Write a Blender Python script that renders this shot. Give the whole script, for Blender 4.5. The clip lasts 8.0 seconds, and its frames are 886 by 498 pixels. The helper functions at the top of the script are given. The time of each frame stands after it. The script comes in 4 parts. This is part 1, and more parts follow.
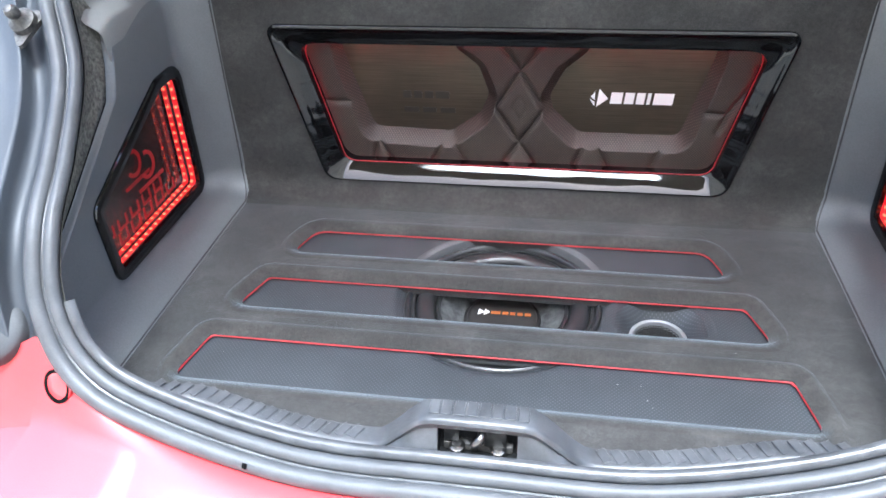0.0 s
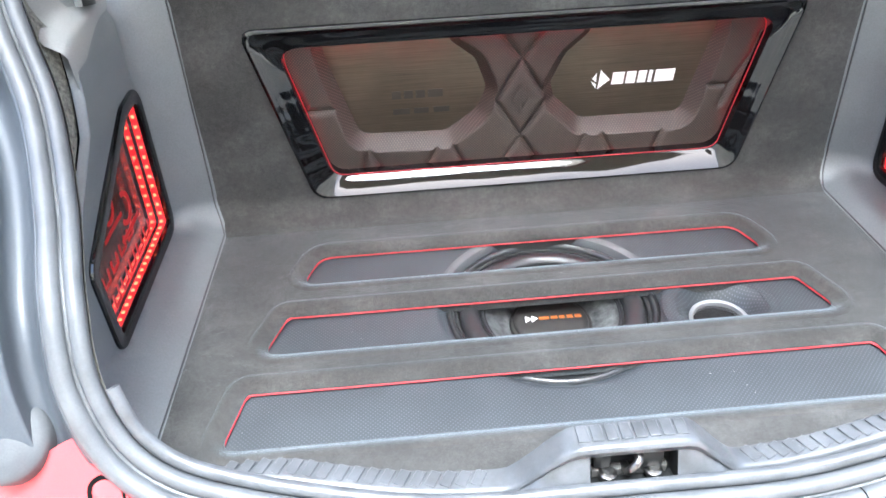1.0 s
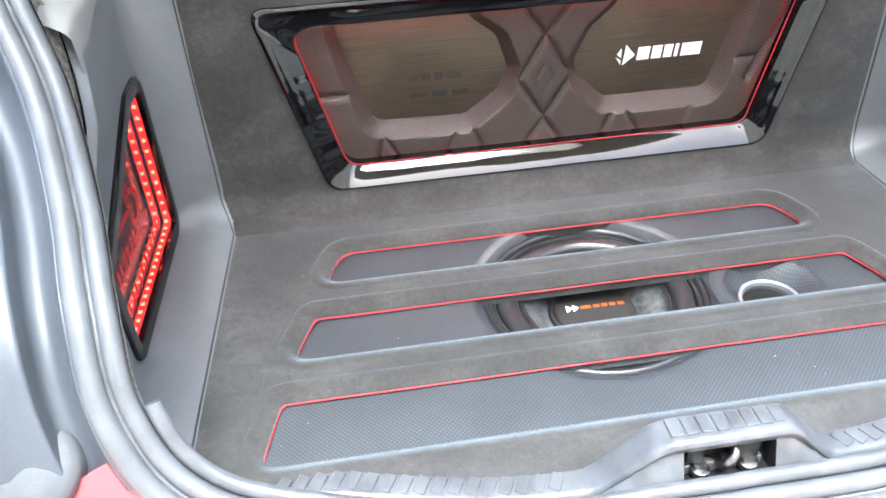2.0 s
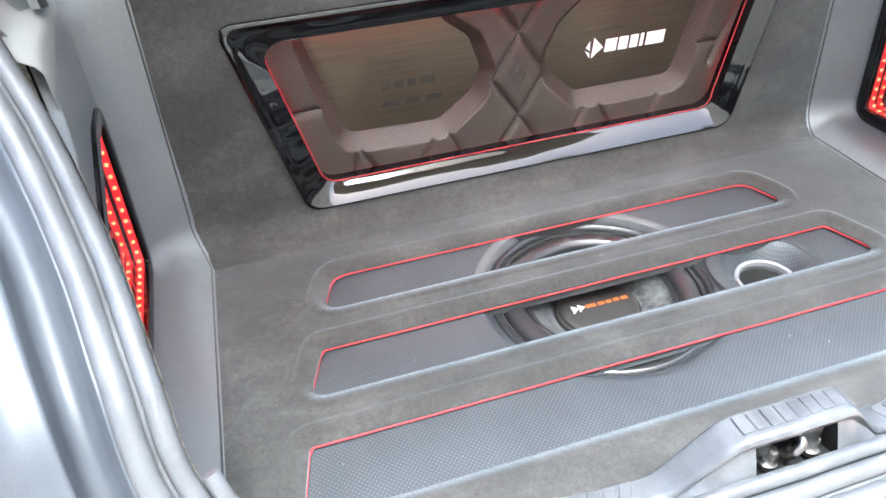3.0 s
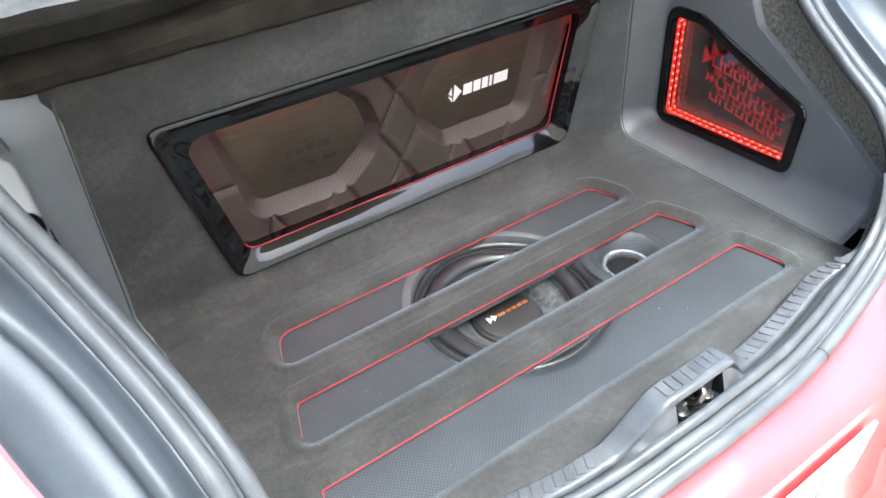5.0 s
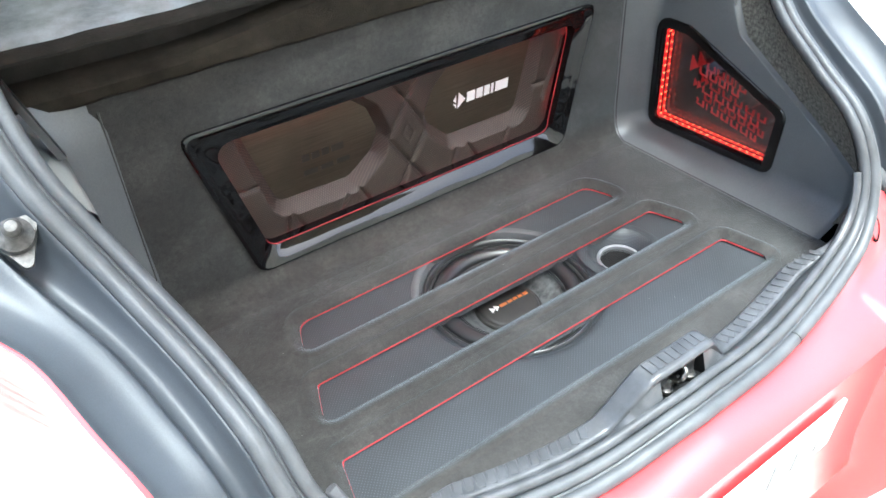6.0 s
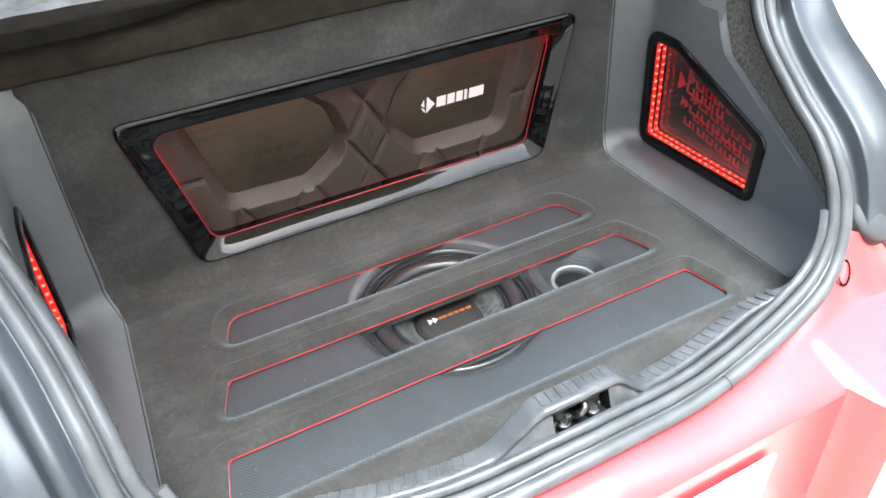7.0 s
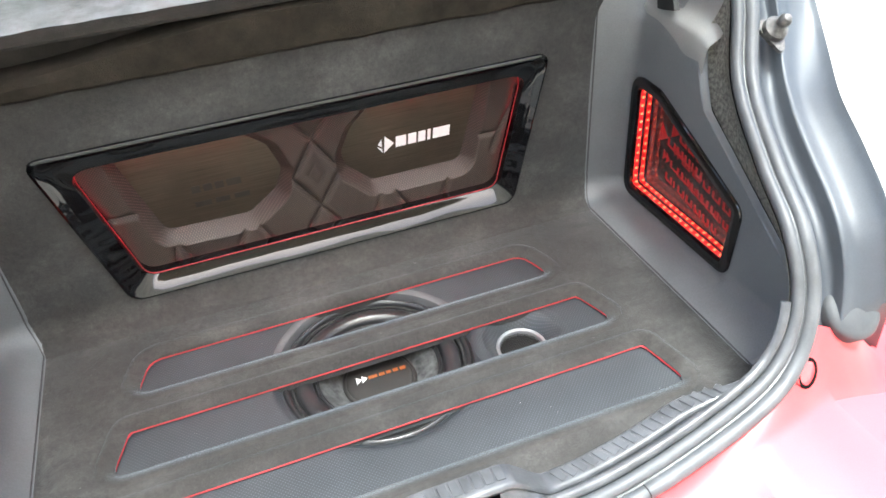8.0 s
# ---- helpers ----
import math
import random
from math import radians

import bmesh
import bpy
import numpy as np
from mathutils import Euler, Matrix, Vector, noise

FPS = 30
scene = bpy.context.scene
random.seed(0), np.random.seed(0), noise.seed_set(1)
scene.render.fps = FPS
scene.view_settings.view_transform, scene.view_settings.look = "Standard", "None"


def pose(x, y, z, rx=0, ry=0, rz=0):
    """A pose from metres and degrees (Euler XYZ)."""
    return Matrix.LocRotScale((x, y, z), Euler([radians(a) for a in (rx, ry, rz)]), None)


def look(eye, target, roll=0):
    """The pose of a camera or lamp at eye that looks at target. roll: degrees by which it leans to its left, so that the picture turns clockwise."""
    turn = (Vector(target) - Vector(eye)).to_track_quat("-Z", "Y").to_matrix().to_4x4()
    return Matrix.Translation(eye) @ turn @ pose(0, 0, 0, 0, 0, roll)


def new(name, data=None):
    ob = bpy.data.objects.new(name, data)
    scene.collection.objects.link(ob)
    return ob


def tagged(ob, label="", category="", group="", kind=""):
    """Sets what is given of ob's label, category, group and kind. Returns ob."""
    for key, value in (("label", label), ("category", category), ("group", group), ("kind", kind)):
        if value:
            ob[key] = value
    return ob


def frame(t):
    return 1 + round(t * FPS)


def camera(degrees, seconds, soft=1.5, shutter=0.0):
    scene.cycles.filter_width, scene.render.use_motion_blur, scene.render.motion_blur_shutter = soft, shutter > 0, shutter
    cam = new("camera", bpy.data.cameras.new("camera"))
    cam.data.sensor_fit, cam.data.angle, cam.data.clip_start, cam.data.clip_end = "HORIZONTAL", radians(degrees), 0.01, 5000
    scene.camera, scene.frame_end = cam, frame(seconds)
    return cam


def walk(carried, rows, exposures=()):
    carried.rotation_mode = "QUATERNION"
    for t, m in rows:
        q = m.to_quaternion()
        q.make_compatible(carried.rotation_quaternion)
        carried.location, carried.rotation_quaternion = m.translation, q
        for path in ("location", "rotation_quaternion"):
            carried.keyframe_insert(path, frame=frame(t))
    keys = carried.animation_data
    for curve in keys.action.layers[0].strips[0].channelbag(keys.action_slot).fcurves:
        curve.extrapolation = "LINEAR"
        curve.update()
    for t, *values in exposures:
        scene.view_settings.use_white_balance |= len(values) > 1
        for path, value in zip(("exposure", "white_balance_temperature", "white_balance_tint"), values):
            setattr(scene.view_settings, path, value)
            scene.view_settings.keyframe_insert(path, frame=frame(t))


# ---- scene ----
cam = camera(60.5, 8.0, 1.6)
PATH = [
    (0, (0.102, -0.926, 0.771), (-0.207, 0.659, -0.41), -3.1),
    (0.5, (-0.06, -0.883, 0.76), (-0.117, 0.723, -0.432), -2.8),
    (1, (-0.189, -0.84, 0.734), (-0.104, 0.759, -0.465), -2.7),
    (1.5, (-0.265, -0.794, 0.701), (-0.104, 0.797, -0.5), -2.8),
    (2.8, (-0.363, -0.735, 0.675), (-0.056, 0.823, -0.541), -3.5),
    (3, (-0.412, -0.702, 0.683), (0.027, 0.818, -0.54), -2.8),
    (3.5, (-0.511, -0.598, 0.669), (0.243, 0.777, -0.573), -1.9),
    (4, (-0.556, -0.561, 0.679), (0.329, 0.725, -0.572), -1.4),
    (4.5, (-0.577, -0.63, 0.763), (0.322, 0.647, -0.487), -1.5),
    (4.7, (-0.582, -0.657, 0.798), (0.322, 0.613, -0.455), -1.1),
    (5.8, (-0.693, -0.76, 0.914), (0.21, 0.505, -0.345), -1.0),
    (6, (-0.666, -0.763, 0.903), (0.233, 0.511, -0.35), -1.5),
    (6.5, (-0.532, -0.795, 0.895), (0.323, 0.504, -0.363), -1.6),
    (7, (-0.431, -0.87, 0.893), (0.272, 0.523, -0.358), -2.1),
    (7.5, (-0.306, -0.906, 0.902), (0.286, 0.535, -0.353), -3.0),
    (8, (-0.161, -0.842, 0.911), (0.357, 0.623, -0.348), -2.8),
]
walk(cam, [(t, look(eye, target, roll)) for t, eye, target, roll in PATH], [(0.0, 2.65, 5900, 9), (0.5, 3.02, 6000, 8), (1.5, 3.42, 6150, 7), (3.5, 3.46, 6280, 7), (4.5, 3.18, 6300, 6), (5.8, 2.70, 6200, 3), (8.0, 2.86, 6600, 6)])

from mathutils.bvhtree import BVHTree

# ---------------------------------------------------------------- world and sun
world = bpy.data.worlds.new("sky")
scene.world = world
world.use_nodes = True
wn = world.node_tree
sky = wn.nodes.new("ShaderNodeTexSky")
sky.sky_type = "NISHITA"
sky.sun_disc = False
sky.sun_elevation = radians(79)
sky.sun_rotation = radians(174)
sky.air_density, sky.dust_density = 1.0, 4.5
wn.links.new(sky.outputs["Color"], wn.nodes["Background"].inputs["Color"])
wn.nodes["Background"].inputs["Strength"].default_value = 0.15
sun = new("sun", bpy.data.lights.new("sun", "SUN"))
sun.data.energy, sun.data.angle, sun.data.color = 3.7, radians(26), (0.84, 0.94, 1.0)
SUN_AZ, SUN_EL = radians(174), radians(79)
sun.matrix_world = look((10 * math.sin(SUN_AZ) * math.cos(SUN_EL), 10 * math.cos(SUN_AZ) * math.cos(SUN_EL), 10 * math.sin(SUN_EL)), (0, 0, 0))

CX = 0.015            # the car's middle
ZF = 0.012            # top of the boot floor
GROUND = -0.66

# ---------------------------------------------------------------- materials


def material(name, base, rough=0.6, metal=0.0, coat=0.0, sheen=0.0, spec=0.5):
    m = bpy.data.materials.new(name)
    m.use_nodes = True
    b = m.node_tree.nodes["Principled BSDF"]
    b.inputs["Base Color"].default_value = (*base, 1)
    b.inputs["Roughness"].default_value = rough
    b.inputs["Metallic"].default_value = metal
    b.inputs["Coat Weight"].default_value = coat
    b.inputs["Coat Roughness"].default_value = 0.05
    b.inputs["Sheen Weight"].default_value = sheen
    b.inputs["Specular IOR Level"].default_value = spec
    return m


def coords(m):
    nt = m.node_tree
    geo = nt.nodes.new("ShaderNodeNewGeometry")
    return nt, nt.nodes["Principled BSDF"], geo.outputs["Position"]


def noise_node(nt, vec, scale, detail=4.0, rough=0.55):
    n = nt.nodes.new("ShaderNodeTexNoise")
    n.inputs["Scale"].default_value = scale
    n.inputs["Detail"].default_value = detail
    n.inputs["Roughness"].default_value = rough
    nt.links.new(vec, n.inputs["Vector"])
    return n.outputs["Fac"]


def ramp(nt, fac, stops):
    r = nt.nodes.new("ShaderNodeValToRGB")
    while len(r.color_ramp.elements) < len(stops):
        r.color_ramp.elements.new(0.5)
    for e, (p, c) in zip(r.color_ramp.elements, stops):
        e.position, e.color = p, (*c, 1)
    nt.links.new(fac, r.inputs["Fac"])
    return r.outputs["Color"]


def mixc(nt, a, b, fac, mode="MULTIPLY"):
    n = nt.nodes.new("ShaderNodeMix")
    n.data_type, n.blend_type = "RGBA", mode
    if isinstance(fac, float):
        n.inputs["Factor"].default_value = fac
    else:
        nt.links.new(fac, n.inputs["Factor"])
    nt.links.new(a, n.inputs[6])
    nt.links.new(b, n.inputs[7])
    return n.outputs[2]


def bump(nt, bsdf, height, strength, distance, under=None):
    n = nt.nodes.new("ShaderNodeBump")
    n.inputs["Strength"].default_value = strength
    n.inputs["Distance"].default_value = distance
    nt.links.new(height, n.inputs["Height"])
    if under:
        nt.links.new(under, n.inputs["Normal"])
    nt.links.new(n.outputs["Normal"], bsdf.inputs["Normal"])
    return n.outputs["Normal"]


def rough_from(nt, bsdf, fac, lo, hi):
    n = nt.nodes.new("ShaderNodeMapRange")
    n.inputs["To Min"].default_value, n.inputs["To Max"].default_value = lo, hi
    nt.links.new(fac, n.inputs["Value"])
    nt.links.new(n.outputs["Result"], bsdf.inputs["Roughness"])


def grey(v, warm=0.0):
    return (v * (1 + warm), v, v * (1 - warm))


def mottled(name, base, spread, scale_big, scale_fine, rough, bump_h=0.0004, sheen=0.0, coat=0.0, metal=0.0, fine_bump=None, spec=0.5):
    """A surface with large soft patches and a fine grain."""
    m = material(name, base, rough, metal, coat, sheen, spec)
    nt, b, pos = coords(m)
    big = noise_node(nt, pos, scale_big, 5, 0.6)
    fine = noise_node(nt, pos, scale_fine, 3, 0.6)
    lo = tuple(c * (1 - spread) for c in base)
    hi = tuple(min(1, c * (1 + spread)) for c in base)
    c1 = ramp(nt, big, [(0.32, lo), (0.68, hi)])
    c2 = ramp(nt, fine, [(0.3, grey(0.82)), (0.7, grey(1.0))])
    nt.links.new(mixc(nt, c1, c2, 1.0), b.inputs["Base Color"])
    rough_from(nt, b, big, max(0.02, rough - 0.08), min(1, rough + 0.08))
    bump(nt, b, fine if fine_bump is None else noise_node(nt, pos, fine_bump, 2), 0.6, bump_h)
    return m




def brushed_suede():
    """Dark suede with stroke marks where the nap lies differently."""
    m = material("black_suede", (0.08, 0.075, 0.068), 0.95, sheen=0.64, spec=0.2)
    nt, b, pos = coords(m)
    b.inputs["Sheen Roughness"].default_value = 0.4
    # blue of the skylight on the floor is put into the sheen
    b.inputs["Sheen Tint"].default_value = (0.74, 0.90, 1.0, 1)
    stretch = nt.nodes.new("ShaderNodeMapping")
    stretch.inputs["Scale"].default_value = (9.0, 16.0, 12.0)
    stretch.inputs["Rotation"].default_value = (0, 0, radians(14))
    nt.links.new(pos, stretch.inputs["Vector"])
    strokes = noise_node(nt, stretch.outputs["Vector"], 1.0, 6, 0.65)
    blots = noise_node(nt, pos, 120, 6, 0.75)
    fine = noise_node(nt, pos, 620, 3, 0.7)
    c1 = ramp(nt, strokes, [(0.34, (0.0345, 0.0322, 0.0297)), (0.50, (0.0436, 0.0409, 0.0379)), (0.66, (0.0622, 0.0588, 0.0550))])
    c2 = ramp(nt, blots, [(0.35, grey(0.80)), (0.65, grey(1.18))])
    c3 = ramp(nt, fine, [(0.3, grey(0.68)), (0.7, grey(1.2))])
    nt.links.new(mixc(nt, mixc(nt, c1, c2, 1.0), c3, 1.0), b.inputs["Base Color"])
    bump(nt, b, fine, 0.7, 0.0008)
    return m


def brushed_plate():
    """Brown-black metal brushed along its length."""
    m = material("amplifier_skin", (0.046, 0.037, 0.029), 0.42, 0.75)
    nt, b, pos = coords(m)
    stretch = nt.nodes.new("ShaderNodeMapping")
    stretch.inputs["Scale"].default_value = (9.0, 9.0, 700.0)
    nt.links.new(pos, stretch.inputs["Vector"])
    lines = noise_node(nt, stretch.outputs["Vector"], 1.0, 4, 0.6)
    big = noise_node(nt, pos, 10, 3)
    c1 = ramp(nt, lines, [(0.3, (0.070, 0.056, 0.040)), (0.7, (0.130, 0.105, 0.076))])
    c2 = ramp(nt, big, [(0.3, grey(0.85)), (0.7, grey(1.1))])
    nt.links.new(mixc(nt, c1, c2, 1.0), b.inputs["Base Color"])
    rough_from(nt, b, lines, 0.42, 0.56)
    bump(nt, b, lines, 0.4, 0.0001)
    return m


amp_skin = brushed_plate()
suede = brushed_suede()
vinyl = mottled("grey_vinyl", (0.124, 0.130, 0.134), 0.10, 6, 420, 0.36, 0.0004)
rubber = mottled("weather_rubber", (0.066, 0.069, 0.073), 0.2, 25, 500, 0.52, 0.0003)
plastic = mottled("jamb_plastic", (0.042, 0.048, 0.056), 0.15, 7, 500, 0.48, 0.0003, spec=0.4)
scuff_plastic = mottled("sill_plastic", (0.062, 0.064, 0.068), 0.35, 30, 600, 0.32, 0.0005)
felt = mottled("grey_felt", (0.14, 0.135, 0.12), 0.55, 160, 420, 1.0, 0.003, spec=0.15)
# shelf top paled to stand for sunlight that the roof keeps off
carpet = mottled("shelf_carpet_sunlit", (0.46, 0.51, 0.55), 0.3, 20, 500, 1.0, 0.003)
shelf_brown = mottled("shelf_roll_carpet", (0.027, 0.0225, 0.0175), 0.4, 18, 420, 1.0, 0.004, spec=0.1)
# edge darkened for the shade in the gap below the board
shelf_dark = mottled("shelf_edge_shaded", (0.022, 0.019, 0.016), 0.45, 18, 420, 1.0, 0.004)
trim_grey = mottled("pillar_plastic", (0.20, 0.20, 0.195), 0.08, 8, 500, 0.55, 0.0003)
seam_dark = mottled("seam_welt", (0.03, 0.03, 0.031), 0.2, 40, 700, 0.35, 0.0003)
piano = material("piano_black", (0.004, 0.004, 0.004), 0.06, coat=0.15)
piping_red = mottled("red_piping", (0.50, 0.022, 0.030), 0.1, 40, 1500, 0.5, 0.0003)
cone_skin = mottled("speaker_cone", (0.085, 0.087, 0.085), 0.75, 70, 300, 0.5, 0.0006)
surround_rubber = mottled("speaker_surround", (0.026, 0.026, 0.027), 0.15, 20, 500, 0.30, 0.0002)
gasket_skin = mottled("foam_gasket", (0.018, 0.018, 0.018), 0.2, 40, 600, 0.75, 0.0004, spec=0.25)
cap_skin = mottled("dust_cap_skin", (0.026, 0.023, 0.021), 0.2, 25, 900, 0.5, 0.0002)
ring_skin = mottled("baffle_skin", (0.085, 0.087, 0.09), 0.12, 15, 500, 0.6, 0.0003)
silver = mottled("satin_silver", (0.42, 0.43, 0.44), 0.08, 40, 600, 0.35, 0.0001, metal=0.6)
steel = mottled("zinc_steel", (0.20, 0.19, 0.18), 0.4, 90, 500, 0.34, 0.0003, metal=1.0)
black_metal = mottled("black_metal", (0.012, 0.012, 0.012), 0.3, 60, 500, 0.45, 0.0003, spec=0.25)
paint = mottled("red_car_paint", (0.62, 0.050, 0.056), 0.05, 5, 900, 0.36, 0.00005, coat=0.45)
paint.node_tree.nodes["Principled BSDF"].inputs["Coat Roughness"].default_value = 0.22
grille_metal = mottled("grille_metal", (0.030, 0.029, 0.028), 0.2, 60, 500, 0.5, 0.0003, spec=0.3)
buffer_rubber = mottled("buffer_rubber", (0.045, 0.047, 0.05), 0.2, 25, 500, 0.6, 0.0003, spec=0.3)
dirty_steel = mottled("grimy_latch", (0.09, 0.085, 0.08), 0.6, 120, 600, 0.5, 0.0006, metal=0.4)
plate_white = mottled("plate_white", (0.78, 0.78, 0.76), 0.04, 12, 600, 0.4, 0.0001)
ink = mottled("dark_ink", (0.22, 0.22, 0.225), 0.4, 60, 700, 0.6, 0.0001)
lint_white = mottled("lint_fibre", (0.42, 0.42, 0.40), 0.4, 60, 700, 0.9, 0.0001)
logo_white = material("logo_white", (0.88, 0.87, 0.86), 0.4)
logo_orange = material("logo_orange", (0.36, 0.10, 0.022), 0.5)
headliner = mottled("headliner_cloth", (0.52, 0.51, 0.48), 0.06, 8, 400, 0.95, 0.0005)
tailgate_lining = mottled("tailgate_lining", (0.24, 0.205, 0.15), 0.06, 6, 300, 0.7, 0.0003)
concrete = mottled("concrete_ground", (0.42, 0.39, 0.34), 0.2, 1.4, 60, 0.9, 0.002)
sky_block_skin = mottled("sky_block_render", (0.78, 0.72, 0.62), 0.2, 0.8, 40, 0.9, 0.002)
black_void = mottled("enclosure_black", (0.004, 0.004, 0.004), 0.2, 30, 500, 0.9, 0.0003, spec=0.05)
mirror = material("silvered_mirror", (0.72, 0.70, 0.70), 0.02, 1.0)


def emitter(name, colour, strength):
    m = bpy.data.materials.new(name)
    m.use_nodes = True
    b = m.node_tree.nodes["Principled BSDF"]
    b.inputs["Base Color"].default_value = (*colour, 1)
    b.inputs["Emission Color"].default_value = (*colour, 1)
    b.inputs["Emission Strength"].default_value = strength
    return m


led_tape = emitter("led_tape_glow", (1.0, 0.02, 0.03), 0.24)
led_hidden = emitter("led_hidden_glow", (1.0, 0.02, 0.05), 6.0)
led_side = emitter("led_side_glow", (1.0, 0.02, 0.05), 3.0)
led_chip = emitter("led_chip_glow", (1.0, 0.15, 0.06), 1.5)
led_line = emitter("led_line_glow", (0.34, 0.008, 0.016), 0.012)
etched_glow = emitter("etched_glow", (0.9, 0.03, 0.04), 0.055)


def smoked_glass():
    m = bpy.data.materials.new("smoked_half_mirror")
    m.use_nodes = True
    nt = m.node_tree
    nt.nodes.remove(nt.nodes["Principled BSDF"])
    out = nt.nodes["Material Output"]
    t, g, mix = (nt.nodes.new("ShaderNode" + k) for k in ("BsdfTransparent", "BsdfGlossy", "MixShader"))
    t.inputs["Color"].default_value = (0.55, 0.48, 0.48, 1)
    g.inputs["Color"].default_value = (0.55, 0.52, 0.52, 1)
    g.inputs["Roughness"].default_value = 0.02
    mix.inputs["Fac"].default_value = 0.30
    nt.links.new(t.outputs[0], mix.inputs[1])
    nt.links.new(g.outputs[0], mix.inputs[2])
    nt.links.new(mix.outputs[0], out.inputs["Surface"])
    return m


glass = smoked_glass()
tinted_glass = material("tinted_glass", (0.14, 0.14, 0.13), 0.02)
tinted_glass.node_tree.nodes["Principled BSDF"].inputs["Transmission Weight"].default_value = 1.0
tinted_glass.node_tree.nodes["Principled BSDF"].inputs["IOR"].default_value = 1.02


def dotted(name, lo, hi, rough, scale, axes, low, high, relief, dot):
    """A dark woven or punched sheet with a fine grid of dots."""
    m = material(name, lo, rough)
    nt, b, pos = coords(m)
    mapping = nt.nodes.new("ShaderNodeMapping")
    mapping.inputs["Rotation"].default_value = (0, 0, radians(45)) if axes == (0, 1) else (0, radians(45), 0)
    mapping.inputs["Scale"].default_value = (scale, scale, scale)
    nt.links.new(pos, mapping.inputs["Vector"])
    sep = nt.nodes.new("ShaderNodeSeparateXYZ")
    nt.links.new(mapping.outputs["Vector"], sep.inputs["Vector"])

    def math_node(op, *args):
        n = nt.nodes.new("ShaderNodeMath")
        n.operation = op
        for i, a in enumerate(args):
            if isinstance(a, (int, float)):
                n.inputs[i].default_value = a
            else:
                nt.links.new(a, n.inputs[i])
        return n.outputs[0]

    dx = math_node("SUBTRACT", math_node("FRACT", sep.outputs[axes[0]]), 0.5)
    dy = math_node("SUBTRACT", math_node("FRACT", sep.outputs[axes[1]]), 0.5)
    d = math_node("SQRT", math_node("ADD", math_node("MULTIPLY", dx, dx), math_node("MULTIPLY", dy, dy)))
    fall = nt.nodes.new("ShaderNodeMapRange")
    fall.inputs["From Min"].default_value, fall.inputs["From Max"].default_value = dot + 0.07, dot - 0.07
    nt.links.new(d, fall.inputs["Value"])
    hole = fall.outputs["Result"]
    big = noise_node(nt, pos, 12, 4)
    c1 = ramp(nt, big, [(0.3, lo), (0.7, hi)])
    c2 = ramp(nt, hole, [(0.0, grey(low)), (1.0, grey(high))])
    nt.links.new(mixc(nt, c1, c2, 1.0), b.inputs["Base Color"])
    bump(nt, b, hole, 0.7, relief)
    return m


cloth = dotted("perforated_cloth", (0.033, 0.037, 0.041), (0.043, 0.048, 0.053), 0.46, 235, (0, 1), 0.80, 1.9, 0.0001, 0.20)
leather = dotted("embossed_leather", (0.030, 0.021, 0.016), (0.042, 0.030, 0.023), 0.55, 290, (0, 2), 0.68, 2.2, 0.0005, 0.26)

# ---------------------------------------------------------------- mesh helpers


def finish(name, bm, mat, parent=None, label="", smooth=True):
    me = bpy.data.meshes.new(name)
    bmesh.ops.remove_doubles(bm, verts=bm.verts, dist=1e-5)
    bmesh.ops.recalc_face_normals(bm, faces=bm.faces)
    bm.to_mesh(me)
    bm.free()
    if mat:
        me.materials.append(mat)
    if smooth:
        me.shade_smooth()
        me.set_sharp_from_angle(angle=radians(38))
    ob = new(name, me)
    if parent:
        ob.parent = parent
    if label:
        tagged(ob, label)
    return ob


def part(name, bm, mat, parent, label="", smooth=True):
    return finish(name, bm, mat, parent, label, smooth)


def thing(name, label, category, group="", kind="", at=(0, 0, 0)):
    e = new(name)
    e.empty_display_size = 0.02
    e.location = at
    return tagged(e, label, category, group, kind)


def rel(ob, parent):
    """Keeps a world-built mesh where it is under a parent that stands elsewhere."""
    ob.matrix_parent_inverse = Matrix.Translation(parent.location).inverted()
    return ob


def loft(rings, closed_ring=False, closed_path=False, bm=None):
    """Quads between successive rings of points of equal number."""
    bm = bm or bmesh.new()
    vs = [[bm.verts.new(p) for p in ring] for ring in rings]
    n = len(rings[0])
    pairs = list(zip(vs, vs[1:])) + ([(vs[-1], vs[0])] if closed_path else [])
    for a, b in pairs:
        for i in range(n if closed_ring else n - 1):
            j = (i + 1) % n
            bm.faces.new((a[i], a[j], b[j], b[i]))
    return bm


def catmull(points, n=8):
    """A smooth curve through the points."""
    p = [Vector(q) for q in points]
    p = [2 * p[0] - p[1], *p, 2 * p[-1] - p[-2]]
    out = []
    for i in range(1, len(p) - 2):
        a, b, c, d = p[i - 1], p[i], p[i + 1], p[i + 2]
        for k in range(n):
            u = k / n
            out.append(0.5 * (2 * b + (c - a) * u + (2 * a - 5 * b + 4 * c - d) * u * u + (3 * b - a - 3 * c + d) * u ** 3))
    out.append(p[-2])
    return out


def even(points, step):
    """The polyline resampled at even steps."""
    pts = [Vector(p) for p in points]
    run = [0.0]
    for a, b in zip(pts, pts[1:]):
        run.append(run[-1] + (b - a).length)
    count = max(1, round(run[-1] / step))
    out, k = [], 0
    for i in range(count + 1):
        s = run[-1] * i / count
        while k < len(run) - 2 and run[k + 1] < s:
            k += 1
        span = run[k + 1] - run[k]
        out.append(pts[k].lerp(pts[k + 1], (s - run[k]) / span if span else 0))
    return out


